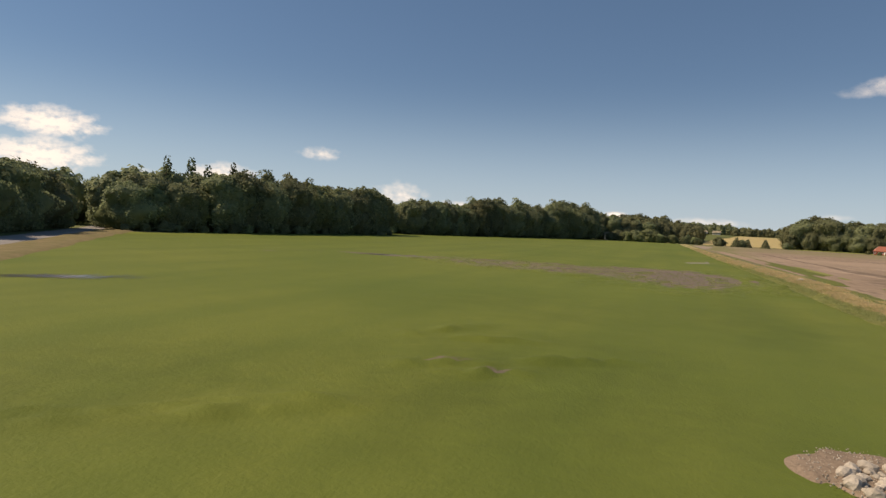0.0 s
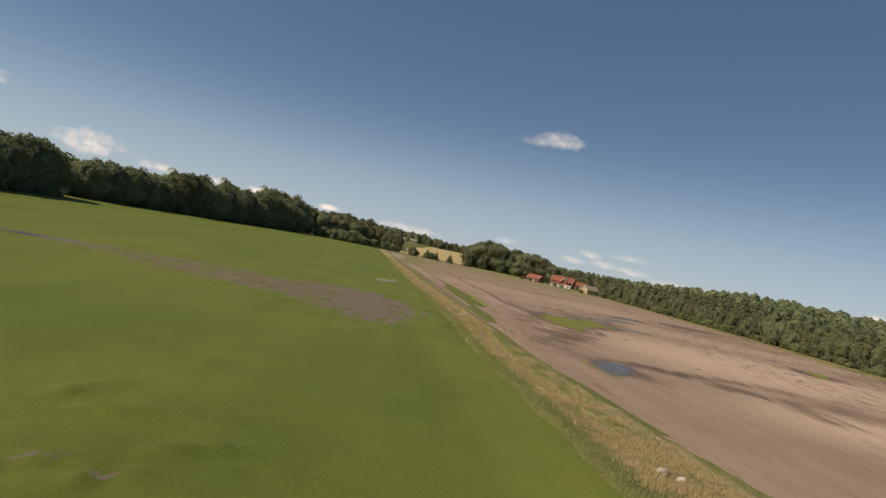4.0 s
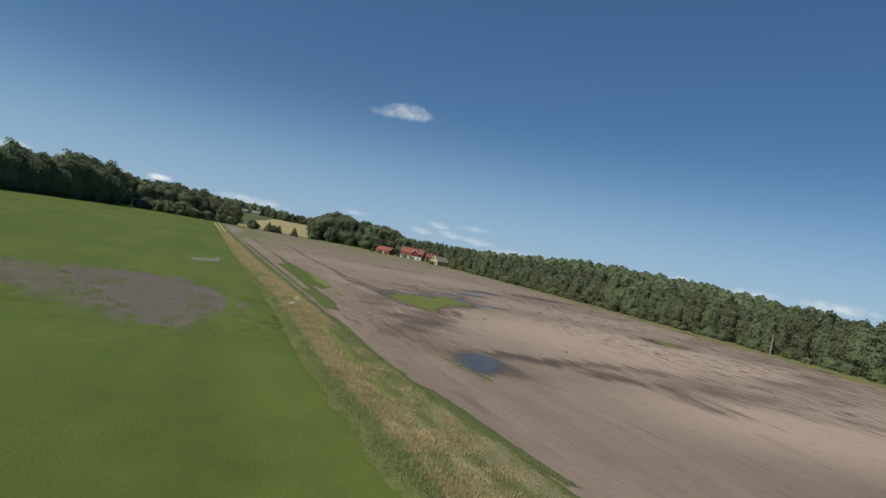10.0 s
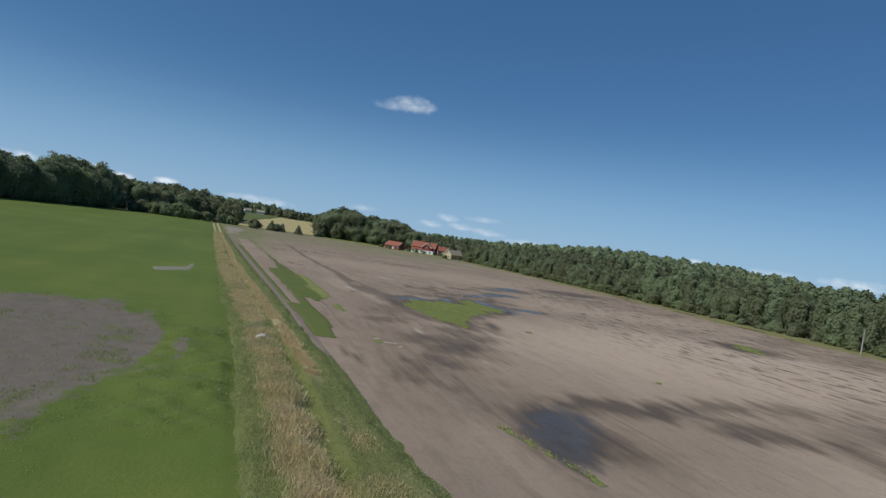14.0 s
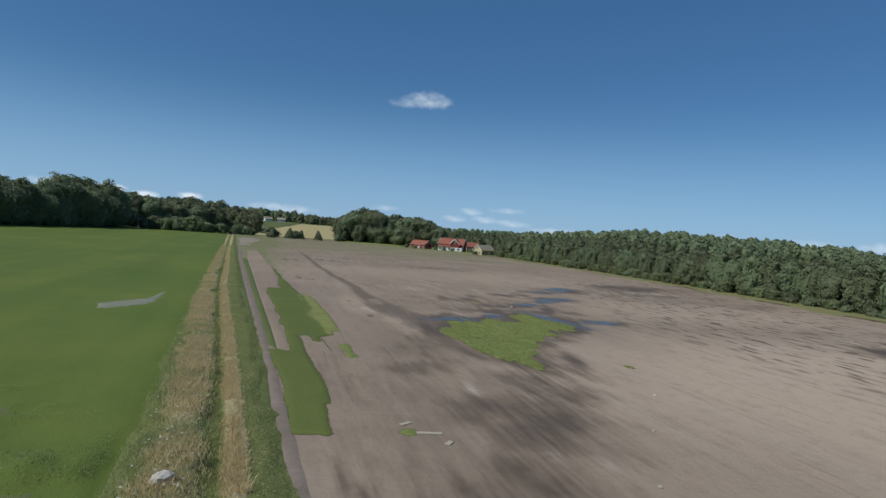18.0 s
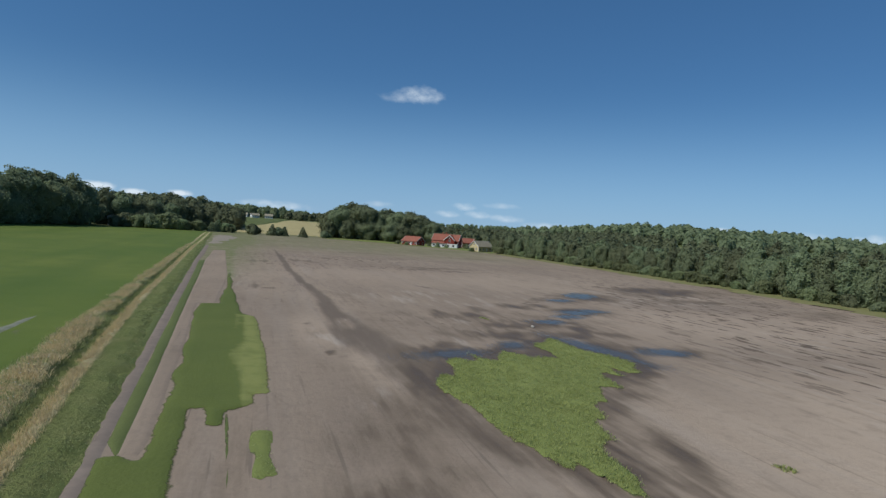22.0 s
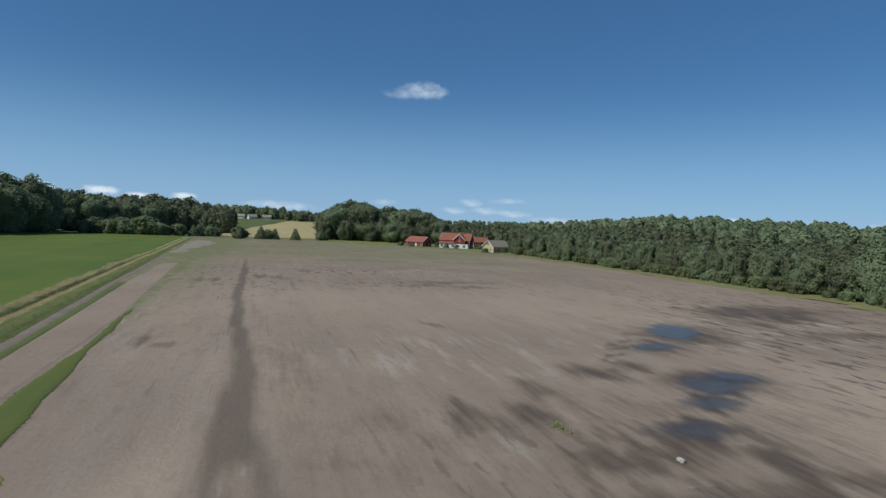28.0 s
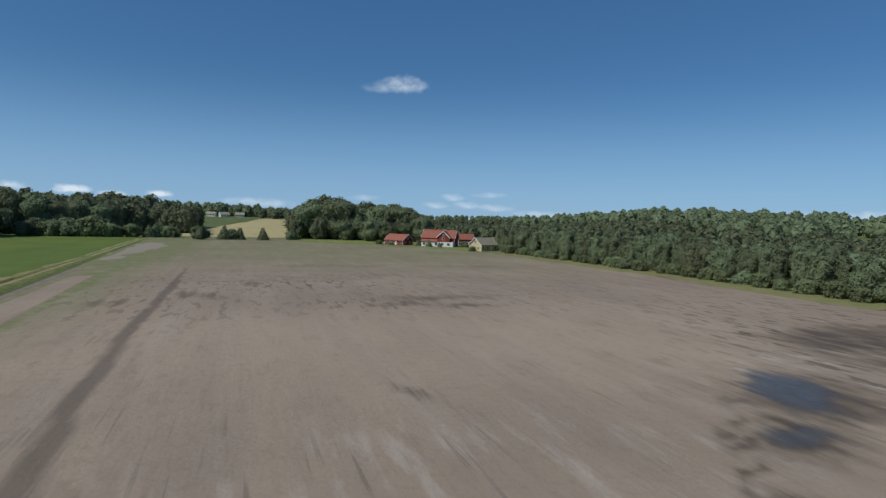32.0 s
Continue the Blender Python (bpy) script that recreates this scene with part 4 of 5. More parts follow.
def drop(proto, x, y, s=1.0, turn=0.0, sx=1.0, sink=0.1):
    m = pose(x, y, float(terrain(x, y)) - sink, 0, 0, turn) @ Matrix.Diagonal((s * sx, s * sx, s, 1))
    return copy_thing(proto, m)


BROAD = "broad-leaved tree with a dense dark green crown"
OAKS = [make_tree(11 + k, 16, w, 0.3, 30, 4300, 0.34, M_leaf, BROAD + lab) for k, (w, lab) in enumerate(((11.5, ", rounded"), (10, " and tall"), (13, ", broad"), (9.5, ", narrow")))]
BIRCHES = [make_tree(31 + k, 15, 8, 0.5, 18, 2600, 0.30, M_leaf_pale, "slender tree with a light green crown") for k in range(2)]
SLIM = [make_tree(71 + k, 13.5, w, 0.2, 30, 3600, 0.27, M_leaf, "slim broad-leaved tree at the edge of the wood") for k, w in enumerate((5.0, 5.8, 6.8))]
SPRUCES = [make_tree(41, 18, 6.5, 1.0, 12, 1500, 0.45, M_needle, "dark pointed spruce tree", True)]
BUSHES = [make_tree(51 + k, 4, 4.8, 0.05, 14, 1100, 0.26, (M_leaf, M_leaf_pale)[k], "rounded green bush at the field edge", name="bush") for k in range(2)]
POINTY = make_tree(61, 5, 4.4, 0.05, 10, 1200, 0.28, M_leaf, "upright conical green bush at the field edge", True, name="bush")
for b in (*BUSHES, POINTY):
    tagged(b, category="bush", group="bushes at the field edge")
PROTOS = SLIM + OAKS + BIRCHES + SPRUCES + BUSHES + [POINTY]
rng = np.random.default_rng(7)


def row_of_trees(line, spacing, depth, kinds, smin, smax, jit=1.5):
    """Trees along a line of corners, rows deep behind it."""
    P = np.array(line, float)
    for a, b in zip(P, P[1:]):
        L = np.hypot(*(b - a))
        n = max(1, int(L / spacing))
        t = (b - a) / L
        side = np.array([-t[1], t[0]])
        for k in range(n):
            for row in range(depth):
                p = a + t * (k + 0.5 * (row % 2)) * L / n + side * row * spacing * 0.9 + rng.normal(0, jit, 2) * 0.5
                drop(kinds[rng.integers(len(kinds))], p[0], p[1], rng.uniform(smin, smax) * (1 + 0.06 * row), rng.uniform(0, 360), rng.uniform(0.9, 1.15))


# the dark wood on the west side
row_of_trees([(-161, 122), (-151, 150)], 6.0, 2, OAKS + BIRCHES[:1], 0.85, 1.02)
row_of_trees([(-151, 150), (-145, 200), (-140, 248)], 6.5, 2, OAKS + OAKS + BIRCHES[:1], 1.12, 1.28)
row_of_trees([(-166, 140), (-157, 205)], 9.0, 1, SPRUCES, 1.2, 1.4)
row_of_trees([(-156, 118), (-146, 150), (-140, 200), (-135, 248)], 5.5, 1, BUSHES, 0.4, 0.9)
row_of_trees([(-148, 285), (-128, 345)], 7.5, 2, OAKS + OAKS + BIRCHES, 1.0, 1.2)
row_of_trees([(-128, 345), (-100, 440)], 8.5, 2, OAKS + OAKS + BIRCHES, 1.2, 1.5)
row_of_trees([(-100, 440), (-80, 505)], 9.5, 2, OAKS + OAKS + BIRCHES[:1], 1.4, 1.75)
row_of_trees([(-98, 520), (-58, 532)], 9.0, 1, OAKS, 1.2, 1.6)
row_of_trees([(-58, 534), (-30, 545)], 8.0, 2, OAKS, 0.9, 1.2)
row_of_trees([(-152, 275), (-156, 310)], 7.0, 1, OAKS + BIRCHES, 0.85, 1.0)
# beyond the road
row_of_trees([(-131, 62), (-152, 84), (-178, 114)], 7.0, 2, OAKS + OAKS + BIRCHES, 0.88, 1.08)
row_of_trees([(-178, 128), (-168, 136)], 7.0, 1, OAKS, 0.9, 1.0)
row_of_trees([(-128, 60), (-176, 112)], 6.0, 1, BUSHES, 0.7, 1.3)
# lower bushes in the far corner of the green field
row_of_trees([(-12, 514), (3, 518)], 3.5, 2, BUSHES + [POINTY], 1.0, 1.5)
row_of_trees([(-66, 508), (-12, 512)], 5.5, 1, BUSHES + BUSHES[1:] + BUSHES[1:], 1.4, 2.7)
# clump beside the farm
for x, y, s in ((70, 542, 1.3), (77, 536, 1.55), (85, 540, 1.65), (91, 530, 1.6), (98, 536, 1.45), (104, 526, 1.35), (110, 530, 1.45), (116, 520, 1.4), (123, 516, 1.4), (130, 508, 1.3), (136, 504, 1.0), (80, 526, 0.9),
                (95, 520, 0.8), (107, 508, 0.8), (116, 503, 0.75), (90, 548, 1.5), (102, 546, 1.4), (114, 538, 1.35), (126, 528, 1.3), (68, 530, 0.8)):
    drop(OAKS[int(rng.integers(4))], x, y, s, rng.uniform(0, 360), 1.1)
# single bushes on the field edge
for x, y, s, b in ((14.5, 500, 1.7, BUSHES[0]), (27, 502, 1.5, POINTY), (31, 503, 1.4, BUSHES[0]), (35, 503, 1.3, POINTY), (46.7, 502, 1.35, POINTY), (62, 512, 1.2, BUSHES[0]), (64, 518, 1.4, POINTY)):
    drop(b, x, y, s, rng.uniform(0, 360), 1.0)
# the wood on the east side
row_of_trees([(148, 412), (154, 340), (156, 290), (155, 240)], 4.6, 2, SLIM, 0.60, 0.84, 1.6)
row_of_trees([(155, 240), (151, 190), (148, 130), (148, 50)], 4.8, 2, SLIM, 0.78, 1.04, 1.6)
row_of_trees([(147, 400), (150, 340), (152, 290), (151, 240), (147, 190), (144, 130), (144, 60)], 6.0, 1, BUSHES + BUSHES[1:], 0.45, 1.0)
# woods farther off: one mass of crowns each
def forest(name, places, label, seed, count=170, size=0.95, mat=None, tall=None):
    r = np.random.default_rng(seed)
    vs, fs, n = [], [], 0
    shapes = []
    for k in range(5):
        (pts, d, o), _ = crown_points(r, 1.0, 0.66, 0.02, 7, count, False, 0.6)
        shapes.append((pts, d, *crown_core(o, 1.0, 0.66, 0.02, 0.6, 7, 11, 0.93)))
    for x, y, h in places:
        pts, d, core, cf = shapes[r.integers(5)]
        h = (h * float(tall(y)) if tall else h) * r.uniform(0.85, 1.15)
        foot = (x, y, float(terrain(x, y)))
        v, f = leaf_quads(pts * h + foot, d, size, r)
        v, f = np.concatenate([core * h + foot, v]), np.concatenate([cf, f + len(core)])
        vs.append(v)
        fs.append(f + n)
        n += len(v)
    ob = mesh_from(name, np.concatenate(vs), np.concatenate(fs), mat or M_leaf, None, True)
    return tagged(ob, label, "forest", kind="stuff")


def scatter(x0, x1, y0, y1, n, h, seed, test=None):
    r = np.random.default_rng(seed)
    out = []
    while len(out) < n:
        x, y = r.uniform(x0, x1), r.uniform(y0, y1)
        if test is None or test(x, y):
            out.append((x, y, h * r.uniform(0.8, 1.2)))
    return out


forest("forest", scatter(156, 240, 30, 425, 420, 1.0, 1, lambda x, y: x > 159), "deep broad-leaved wood behind the edge trees", 1, 260, 0.8, None, lambda y: 9.3 - 2.3 * step(200, 280, y))
forest("forest", scatter(240, 330, 60, 560, 300, 9.0, 11), "broad-leaved wood on rising ground", 11, 130, 1.2)
forest("forest", scatter(330, 540, 420, 800, 420, 12, 2), "wooded hill behind the eastern wood", 2, 110, 1.6)
forest("forest", scatter(-235, -156, 130, 330, 260, 17, 3, lambda x, y: x < -163 and (y < 245 or x < -146 - 0.5 * (y - 250))), "deep dark wood behind its edge trees", 3, 240, 1.0)
forest("forest", scatter(-300, -100, 330, 640, 330, 15, 4, lambda x, y: x < -152 + (y - 300) * 0.3), "wood behind the field", 4, 260, 1.4)
forest("forest", scatter(-150, -30, 560, 700, 190, 19, 12, lambda x, y: y > 575 or x < -70), "wood in the far corner of the green field", 12, 300, 1.4)
forest("forest", scatter(-34, 4, 580, 690, 70, 15, 14), "wood edge running down to the grain field", 14, 280, 1.1)
forest("forest", scatter(150, 330, 500, 640, 240, 7, 5), "far wood beyond the farm", 5, 150, 1.2)
forest("forest", scatter(-420, 60, 985, 1150, 330, 15, 6), "far wooded ridge", 6, 110, 1.9)
forest("forest", scatter(60, 420, 900, 1100, 260, 9.5, 13), "far wooded ridge beyond the grain field", 13, 110, 1.9)
forest("forest", scatter(-900, 1300, 1400, 1750, 600, 12, 7), "distant wooded ridge", 7, 60, 3.2)
forest("forest", scatter(540, 1100, 100, 1300, 420, 12, 8), "distant wooded hills", 8, 60, 2.8)
forest("forest", scatter(-700, -330, 50, 900, 300, 16, 9), "distant woods in the west", 9, 60, 2.6)


# ---- houses ----
def flat(name, colour, rough=0.7):
    return two_tone(name, colour, tuple(c * 0.85 for c in colour), 0.8, rough, None, 6.0)


M_red = flat("falu_red_boards", (0.26, 0.055, 0.04))
M_white = flat("white_paint", (0.78, 0.77, 0.73))
M_yellow = flat("ochre_boards", (0.62, 0.50, 0.28))
M_tile = flat("red_clay_tiles", (0.33, 0.125, 0.085))
M_tile_old = flat("mossy_brown_tiles", (0.36, 0.31, 0.22))
M_glass, _nt, _p = material("window_glass", 0.08)
_p.inputs["Base Color"].default_value = (0.03, 0.035, 0.04, 1)
M_brick = flat("chimney_brick", (0.34, 0.13, 0.08))


def box(bm, x0, x1, y0, y1, z0, z1):
    v = [bm.verts.new((x, y, z)) for x in (x0, x1) for y in (y0, y1) for z in (z0, z1)]
    for q in ((0, 1, 3, 2), (4, 6, 7, 5), (0, 4, 5, 1), (2, 3, 7, 6), (0, 2, 6, 4), (1, 5, 7, 3)):
        bm.faces.new([v[k] for k in q])


def gable_roof(bm, L, W, z, h, over=0.5, thick=0.22):
    """Two sloping slabs over a ridge along x."""
    for s in (-1, 1):
        slope = h / (W / 2)
        e = W / 2 + over
        a = [(x, s * yy, z + h - slope * yy + dz) for x in (-L / 2 - over, L / 2 + over) for yy in (0.0, e) for dz in (0.0, thick)]
        v = [bm.verts.new(p) for p in a]
        for q in ((0, 1, 3, 2), (4, 6, 7, 5), (0, 4, 5, 1), (2, 3, 7, 6), (0, 2, 6, 4), (1, 5, 7, 3)):
            bm.faces.new([v[k] for k in q])


def walls(bm, L, W, z, h):
    """Four walls with two gables, ridge along x."""
    p = [(-L / 2, -W / 2), (L / 2, -W / 2), (L / 2, W / 2), (-L / 2, W / 2)]
    lo = [bm.verts.new((*q, -0.3)) for q in p]
    hi = [bm.verts.new((*q, z)) for q in p]
    ends = [bm.verts.new((s * L / 2, 0, z + h)) for s in (-1, 1)]
    for k in range(4):
        n = (k + 1) % 4
        if k == 1:
            bm.faces.new((lo[1], lo[2], hi[2], ends[1], hi[1]))
        elif k == 3:
            bm.faces.new((lo[3], lo[0], hi[0], ends[0], hi[3]))
        else:
            bm.faces.new((lo[k], lo[n], hi[n], hi[k]))


def window(parent, x, y, z, w, h, axis):
    """A window with white frame and dark panes on a wall facing -y ('y') or -x / +x ('x')."""
    bm = bmesh.new()
    t = 0.07
    for a0, a1, b0, b1 in ((-w / 2 - t, w / 2 + t, h / 2, h / 2 + t), (-w / 2 - t, w / 2 + t, -h / 2 - t, -h / 2), (-w / 2 - t, -w / 2, -h / 2, h / 2), (w / 2, w / 2 + t, -h / 2, h / 2), (-t / 2, t / 2, -h / 2, h / 2)):
        if axis == "y":
            box(bm, x + a0, x + a1, y - 0.06, y + 0.06, z + b0, z + b1)
        else:
            box(bm, x - 0.06, x + 0.06, y + a0, y + a1, z + b0, z + b1)
    win = part("window", bm, M_white, parent)
    bm = bmesh.new()
    if axis == "y":
        box(bm, x - w / 2, x + w / 2, y - 0.03, y + 0.03, z - h / 2, z + h / 2)
    else:
        box(bm, x - 0.03, x + 0.03, y - w / 2, y + w / 2, z - h / 2, z + h / 2)
    part("pane", bm, M_glass, win)


def house(name, label, x, y, turn, L, W, z, h, m_wall, m_roof, m_trim, chimney=True, floors=1, over=0.5, veranda=False):
    root = tagged(new(name), label, "house")
    root.matrix_world = pose(x, y, float(terrain(x, y)), 0, 0, turn)
    bm = bmesh.new()
    walls(bm, L, W, z, h)
    part("wall", bm, m_wall, root)
    bm = bmesh.new()
    gable_roof(bm, L, W, z, h, over)
    roof = part("roof", bm, m_roof, root)
    for s in (-1, 1):
        for q in (-1, 1):
            bm = bmesh.new()
            box(bm, s * L / 2 - 0.09, s * L / 2 + 0.09, q * W / 2 - 0.09, q * W / 2 + 0.09, 0, z)
            part("corner_board", bm, m_trim, root)
    for s in (-1, 1):
        bm = bmesh.new()
        for q in (-1, 1):
            slope = h / (W / 2)
            e = W / 2 + over
            xx = s * (L / 2 + over + 0.02)
            v = [bm.verts.new(p) for p in ((xx, 0, z + h + 0.26), (xx, q * e, z + h + 0.26 - slope * e), (xx, q * e, z + h - 0.08 - slope * e), (xx, 0, z + h - 0.08))]
            bm.faces.new(v)
        g = bmesh.ops.extrude_face_region(bm, geom=bm.faces[:])
        bmesh.ops.translate(bm, vec=(s * 0.06, 0, 0), verts=[e for e in g["geom"] if isinstance(e, bmesh.types.BMVert)])
        part("bargeboard", bm, m_trim, root)
    if chimney:
        bm = bmesh.new()
        box(bm, -0.9, -0.2, -0.35, 0.35, z + h - 0.5, z + h + 1.1)
        box(bm, -0.97, -0.13, -0.42, 0.42, z + h + 1.1, z + h + 1.25)
        part("chimney", bm, M_brick, roof)
    if veranda:
        # cross gable over the front, with a white ground floor below
        bm = bmesh.new()
        gx, gw, gd = L * 0.20, 6.4, 2.2
        y0, y1 = -W / 2 - gd, 0.0
        lo = [bm.verts.new((gx + s * gw / 2, yy, 2.5)) for s, yy in ((-1, y0), (1, y0), (1, y1), (-1, y1))]
        hi = [bm.verts.new((gx + s * gw / 2, yy, 4.9)) for s, yy in ((-1, y0), (1, y0), (1, y1), (-1, y1))]
        top = bm.verts.new((gx, y0, 4.9 + 2.9))
        bm.faces.new((lo[0], lo[1], hi[1], top, hi[0]))
        bm.faces.new((lo[1], lo[2], hi[2], hi[1]))
        bm.faces.new((lo[3], lo[0], hi[0], hi[3]))
        part("gable_wall", bm, m_wall, root)
        bm = bmesh.new()
        for s in (-1, 1):
            e, sl = gw / 2 + 0.5, 2.9 / (gw / 2)
            v = [bm.verts.new((gx + s * xx, yy, 4.9 + 2.9 - sl * xx + dz)) for yy in (y0 - 0.5, y1) for xx in (0.0, e) for dz in (0.02, 0.24)]
            for q in ((0, 1, 3, 2), (4, 6, 7, 5), (0, 4, 5, 1), (2, 3, 7, 6), (0, 2, 6, 4), (1, 5, 7, 3)):
                bm.faces.new([v[k] for k in q])
        part("gable_roof", bm, m_roof, root)
        for s in (-1, 1):
            bm = bmesh.new()
            e, sl = gw / 2 + 0.5, 2.9 / (gw / 2)
            v = [bm.verts.new((gx + s * xx, yy, 4.9 + 2.9 - sl * xx + dz)) for yy in (y0 - 0.58, y0 - 0.51) for xx in (0.0, e) for dz in (-0.15, 0.30)]
            for q in ((0, 1, 3, 2), (4, 6, 7, 5), (0, 4, 5, 1), (2, 3, 7, 6), (0, 2, 6, 4), (1, 5, 7, 3)):
                bm.faces.new([v[k] for k in q])
            part("bargeboard", bm, m_trim, root)
        bm = bmesh.new()
        box(bm, -L / 2 + 0.4, L / 2 - 0.1, -W / 2 - gd + 0.05, -W / 2 - 0.02, -0.2, 2.5)
        part("veranda", bm, m_trim, root, "white-painted ground floor veranda")
        bm = bmesh.new()
        v = [bm.verts.new(p) for p in ((-L / 2 - 0.1, -W / 2 - gd - 0.4, 2.5), (gx - gw / 2, -W / 2 - gd - 0.4, 2.5), (gx - gw / 2, -W / 2, 3.6), (-L / 2 - 0.1, -W / 2, 3.6))]
        bm.faces.new(v)
        g = bmesh.ops.extrude_face_region(bm, geom=bm.faces[:])
        bmesh.ops.translate(bm, vec=(0, 0, 0.15), verts=[e for e in g["geom"] if isinstance(e, bmesh.types.BMVert)])
        part("veranda_roof", bm, m_roof, root)
        window(root, gx, y0 - 0.01, 4.3, 1.3, 1.3, "y")
        window(root, gx, y0 - 0.01, 6.2, 0.7, 0.7, "y")
        for k in range(5):
            window(root, -L / 2 + 1.8 + k * 3.2, -W / 2 - gd + 0.03, 1.35, 1.3, 1.2, "y")
        bm = bmesh.new()
        box(bm, -3.4, -2.7, -0.35, 0.35, z + h - 0.5, z + h + 1.1)
        part("chimney", bm, M_brick, roof)
    n = max(2, int(L / 2.6))
    for fl in range(floors):
        zc = 1.5 + 2.6 * fl
        if zc + 0.6 < z:
            for k in range(n):
                window(root, -L / 2 + (k + 0.5) * L / n, -W / 2 - 0.01, zc, 0.95, 1.15, "y")
            for s in (-1, 1):
                for q in (-0.25, 0.25):
                    window(root, s * (L / 2 + 0.01), q * W, zc, 0.9, 1.15, "x")
    for s in (-1, 1):
        window(root, s * (L / 2 + 0.01), 0, z + h * 0.35, 0.8, 0.9, "x")
    bm = bmesh.new()
    box(bm, L * 0.12 - 0.5, L * 0.12 + 0.5, -W / 2 - 0.1, -W / 2, 0, 2.05)
    part("door", bm, M_white, root)
    return root


house("barn", "low red wooden outbuilding with orange tile roof and white trim", 114, 468, -58, 13, 7.5, 2.7, 2.8, M_red, M_tile, M_white, False)
farm = house("farmhouse", "red wooden farmhouse with red tile roof and white ground floor front", 133, 456, -34, 17, 8.5, 4.6, 3.6, M_red, M_tile, M_white, True, 2, veranda=True)
house("cottage", "ochre wooden cottage with mossy brown tile roof", 141, 417, 28, 11.5, 7, 3.1, 2.9, M_yellow, M_tile_old, M_white, False)
house("shed", "red shed with tile roof behind the farmhouse", 152, 470, -10, 8, 6, 3.4, 2.6, M_red, M_tile, M_white, False)
house("villa", "pale plastered villa half hidden among trees", -68, 524, 10, 11, 8, 4.5, 2.5, M_white, M_tile_old, M_white, False, 2)
for x, y, a in ((-14, 925, 10), (2, 935, -15), (16, 930, 20), (34, 940, 0)):
    house("far_house", "small white house on the far slope", x, y, a, 10, 7, 3.2, 2.6, M_white, M_tile_old, M_white, False)


# bushes round the farm
for x, y, s in ((122, 458, 0.6), (125, 450, 0.7), (129, 445, 0.55), (143, 447, 0.8), (146, 440, 0.9), (134, 413, 0.6), (148, 408, 0.9), (150, 425, 1.0), (108, 462, 0.5), (104, 470, 0.6)):
    b = (BUSHES + [POINTY])[int(rng.integers(3))]
    drop(b, x, y, s, rng.uniform(0, 360), 1.1)

for p in PROTOS:
    for o in (*p.children_recursive, p):
        bpy.data.objects.remove(o)


# ---- stones ----
def stone_mesh(seed):
    bm = bmesh.new()
    bmesh.ops.create_icosphere(bm, subdivisions=2, radius=1)
    r = random.Random(seed)
    o = Vector((r.uniform(0, 9), r.uniform(0, 9), r.uniform(0, 9)))
    for v in bm.verts:
        v.co *= 0.8 + 0.45 * noise.noise(v.co * 0.9 + o)
        v.co.z *= 0.65
    me = bpy.data.meshes.new("stone")
    bm.to_mesh(me)
    bm.free()
    me.materials.append(M_stone)
    return me


STONES = [stone_mesh(k) for k in range(4)]


def stone(x, y, s, z=None):
    ob = new("stone", STONES[random.randrange(4)])
    ob.matrix_world = pose(x, y, (float(terrain(x, y)) if z is None else z) + s * 0.25, 0, 0, random.uniform(0, 360)) @ Matrix.Diagonal((s, s * random.uniform(0.7, 1), s, 1))
    return tagged(ob, "pale grey rounded field stone", "stone", "field stones")


tagged(sheet("bare_patch", ellipse(-6.2, 14.6, 2.4, 2.5, 20, 0.10, 1.2, 4), (-11, -1, 11, 20), 0.15, M_dirt, 0.21, 0.6), "bare dirt patch under a heap of stones", "bare soil", kind="structure")
for k in range(110):
    a, q = random.uniform(0, 6.3), math.sqrt(random.random()) * 1.35
    stone(-6.1 + q * 1.0 * math.cos(a), 14.0 + q * math.sin(a), random.choice((0.05, 0.06, 0.08, 0.10, 0.14, 0.2, 0.3)), 0.20)
bm = bmesh.new()
for k in range(420):
    a, q, s = random.uniform(0, 6.3), math.sqrt(random.random()) * 2.1, random.choice((0.015, 0.02, 0.03, 0.045))
    m = pose(-6.2 + q * math.cos(a), 14.5 + q * math.sin(a), 0.21, random.uniform(0, 90), random.uniform(0, 90), 0) @ Matrix.Diagonal((s, s * 0.8, s * 0.7, 1))
    bmesh.ops.create_icosphere(bm, subdivisions=1, radius=1, matrix=m)
tagged(part("pebbles", bm, M_stone), "small pale pebbles scattered over bare dirt", "pebbles", kind="stuff")
for x, y, s in ((8.9, 31.3, 0.55), (9.7, 30.4, 0.4), (9.3, 30.0, 0.3), (4.4, 93.6, 0.6)):
    stone(x, y, s, float(verge_z(x, y)) - 0.02)

for x, y, s in ((49.8, 161.9, 0.32), (39, 108, 0.2), (27.5, 92, 0.18), (33, 100, 0.14)):
    stone(x, y, s)

# ---- pale boards left on the soil ----
for x, y, a, l in ((17.9, 100.6, -9, 1.5), (16.9, 102.4, 30, 0.8), (18.6, 98.9, 50, 0.6)):
    bm = bmesh.new()
    bmesh.ops.create_cube(bm, size=1, matrix=Matrix.Diagonal((l, 0.32, 0.05, 1)))
    bmesh.ops.bevel(bm, geom=bm.edges[:], offset=0.008, segments=1, affect="EDGES")
    board = part("board", bm, two_tone("bleached_board", (0.50, 0.43, 0.32), (0.42, 0.36, 0.27), 3.0, 0.85))
    board.matrix_world = pose(x, y, 0.03, 0, 0, a)
    tagged(board, "bleached pale board lying on bare soil", "board", "boards on the field")

# ---- post at the wood ----
bm = bmesh.new()
limb(bm, (0, 0, -0.2), (0.05, 0, 6.0), 0.16, 0.12, 8)
post = part("post", bm, two_tone("weathered_wood", (0.34, 0.31, 0.27), (0.42, 0.39, 0.34), 2.0, 0.85))
post.location = (138, 136.1, 0)
tagged(post, "weathered grey wooden post at the edge of the wood", "post")


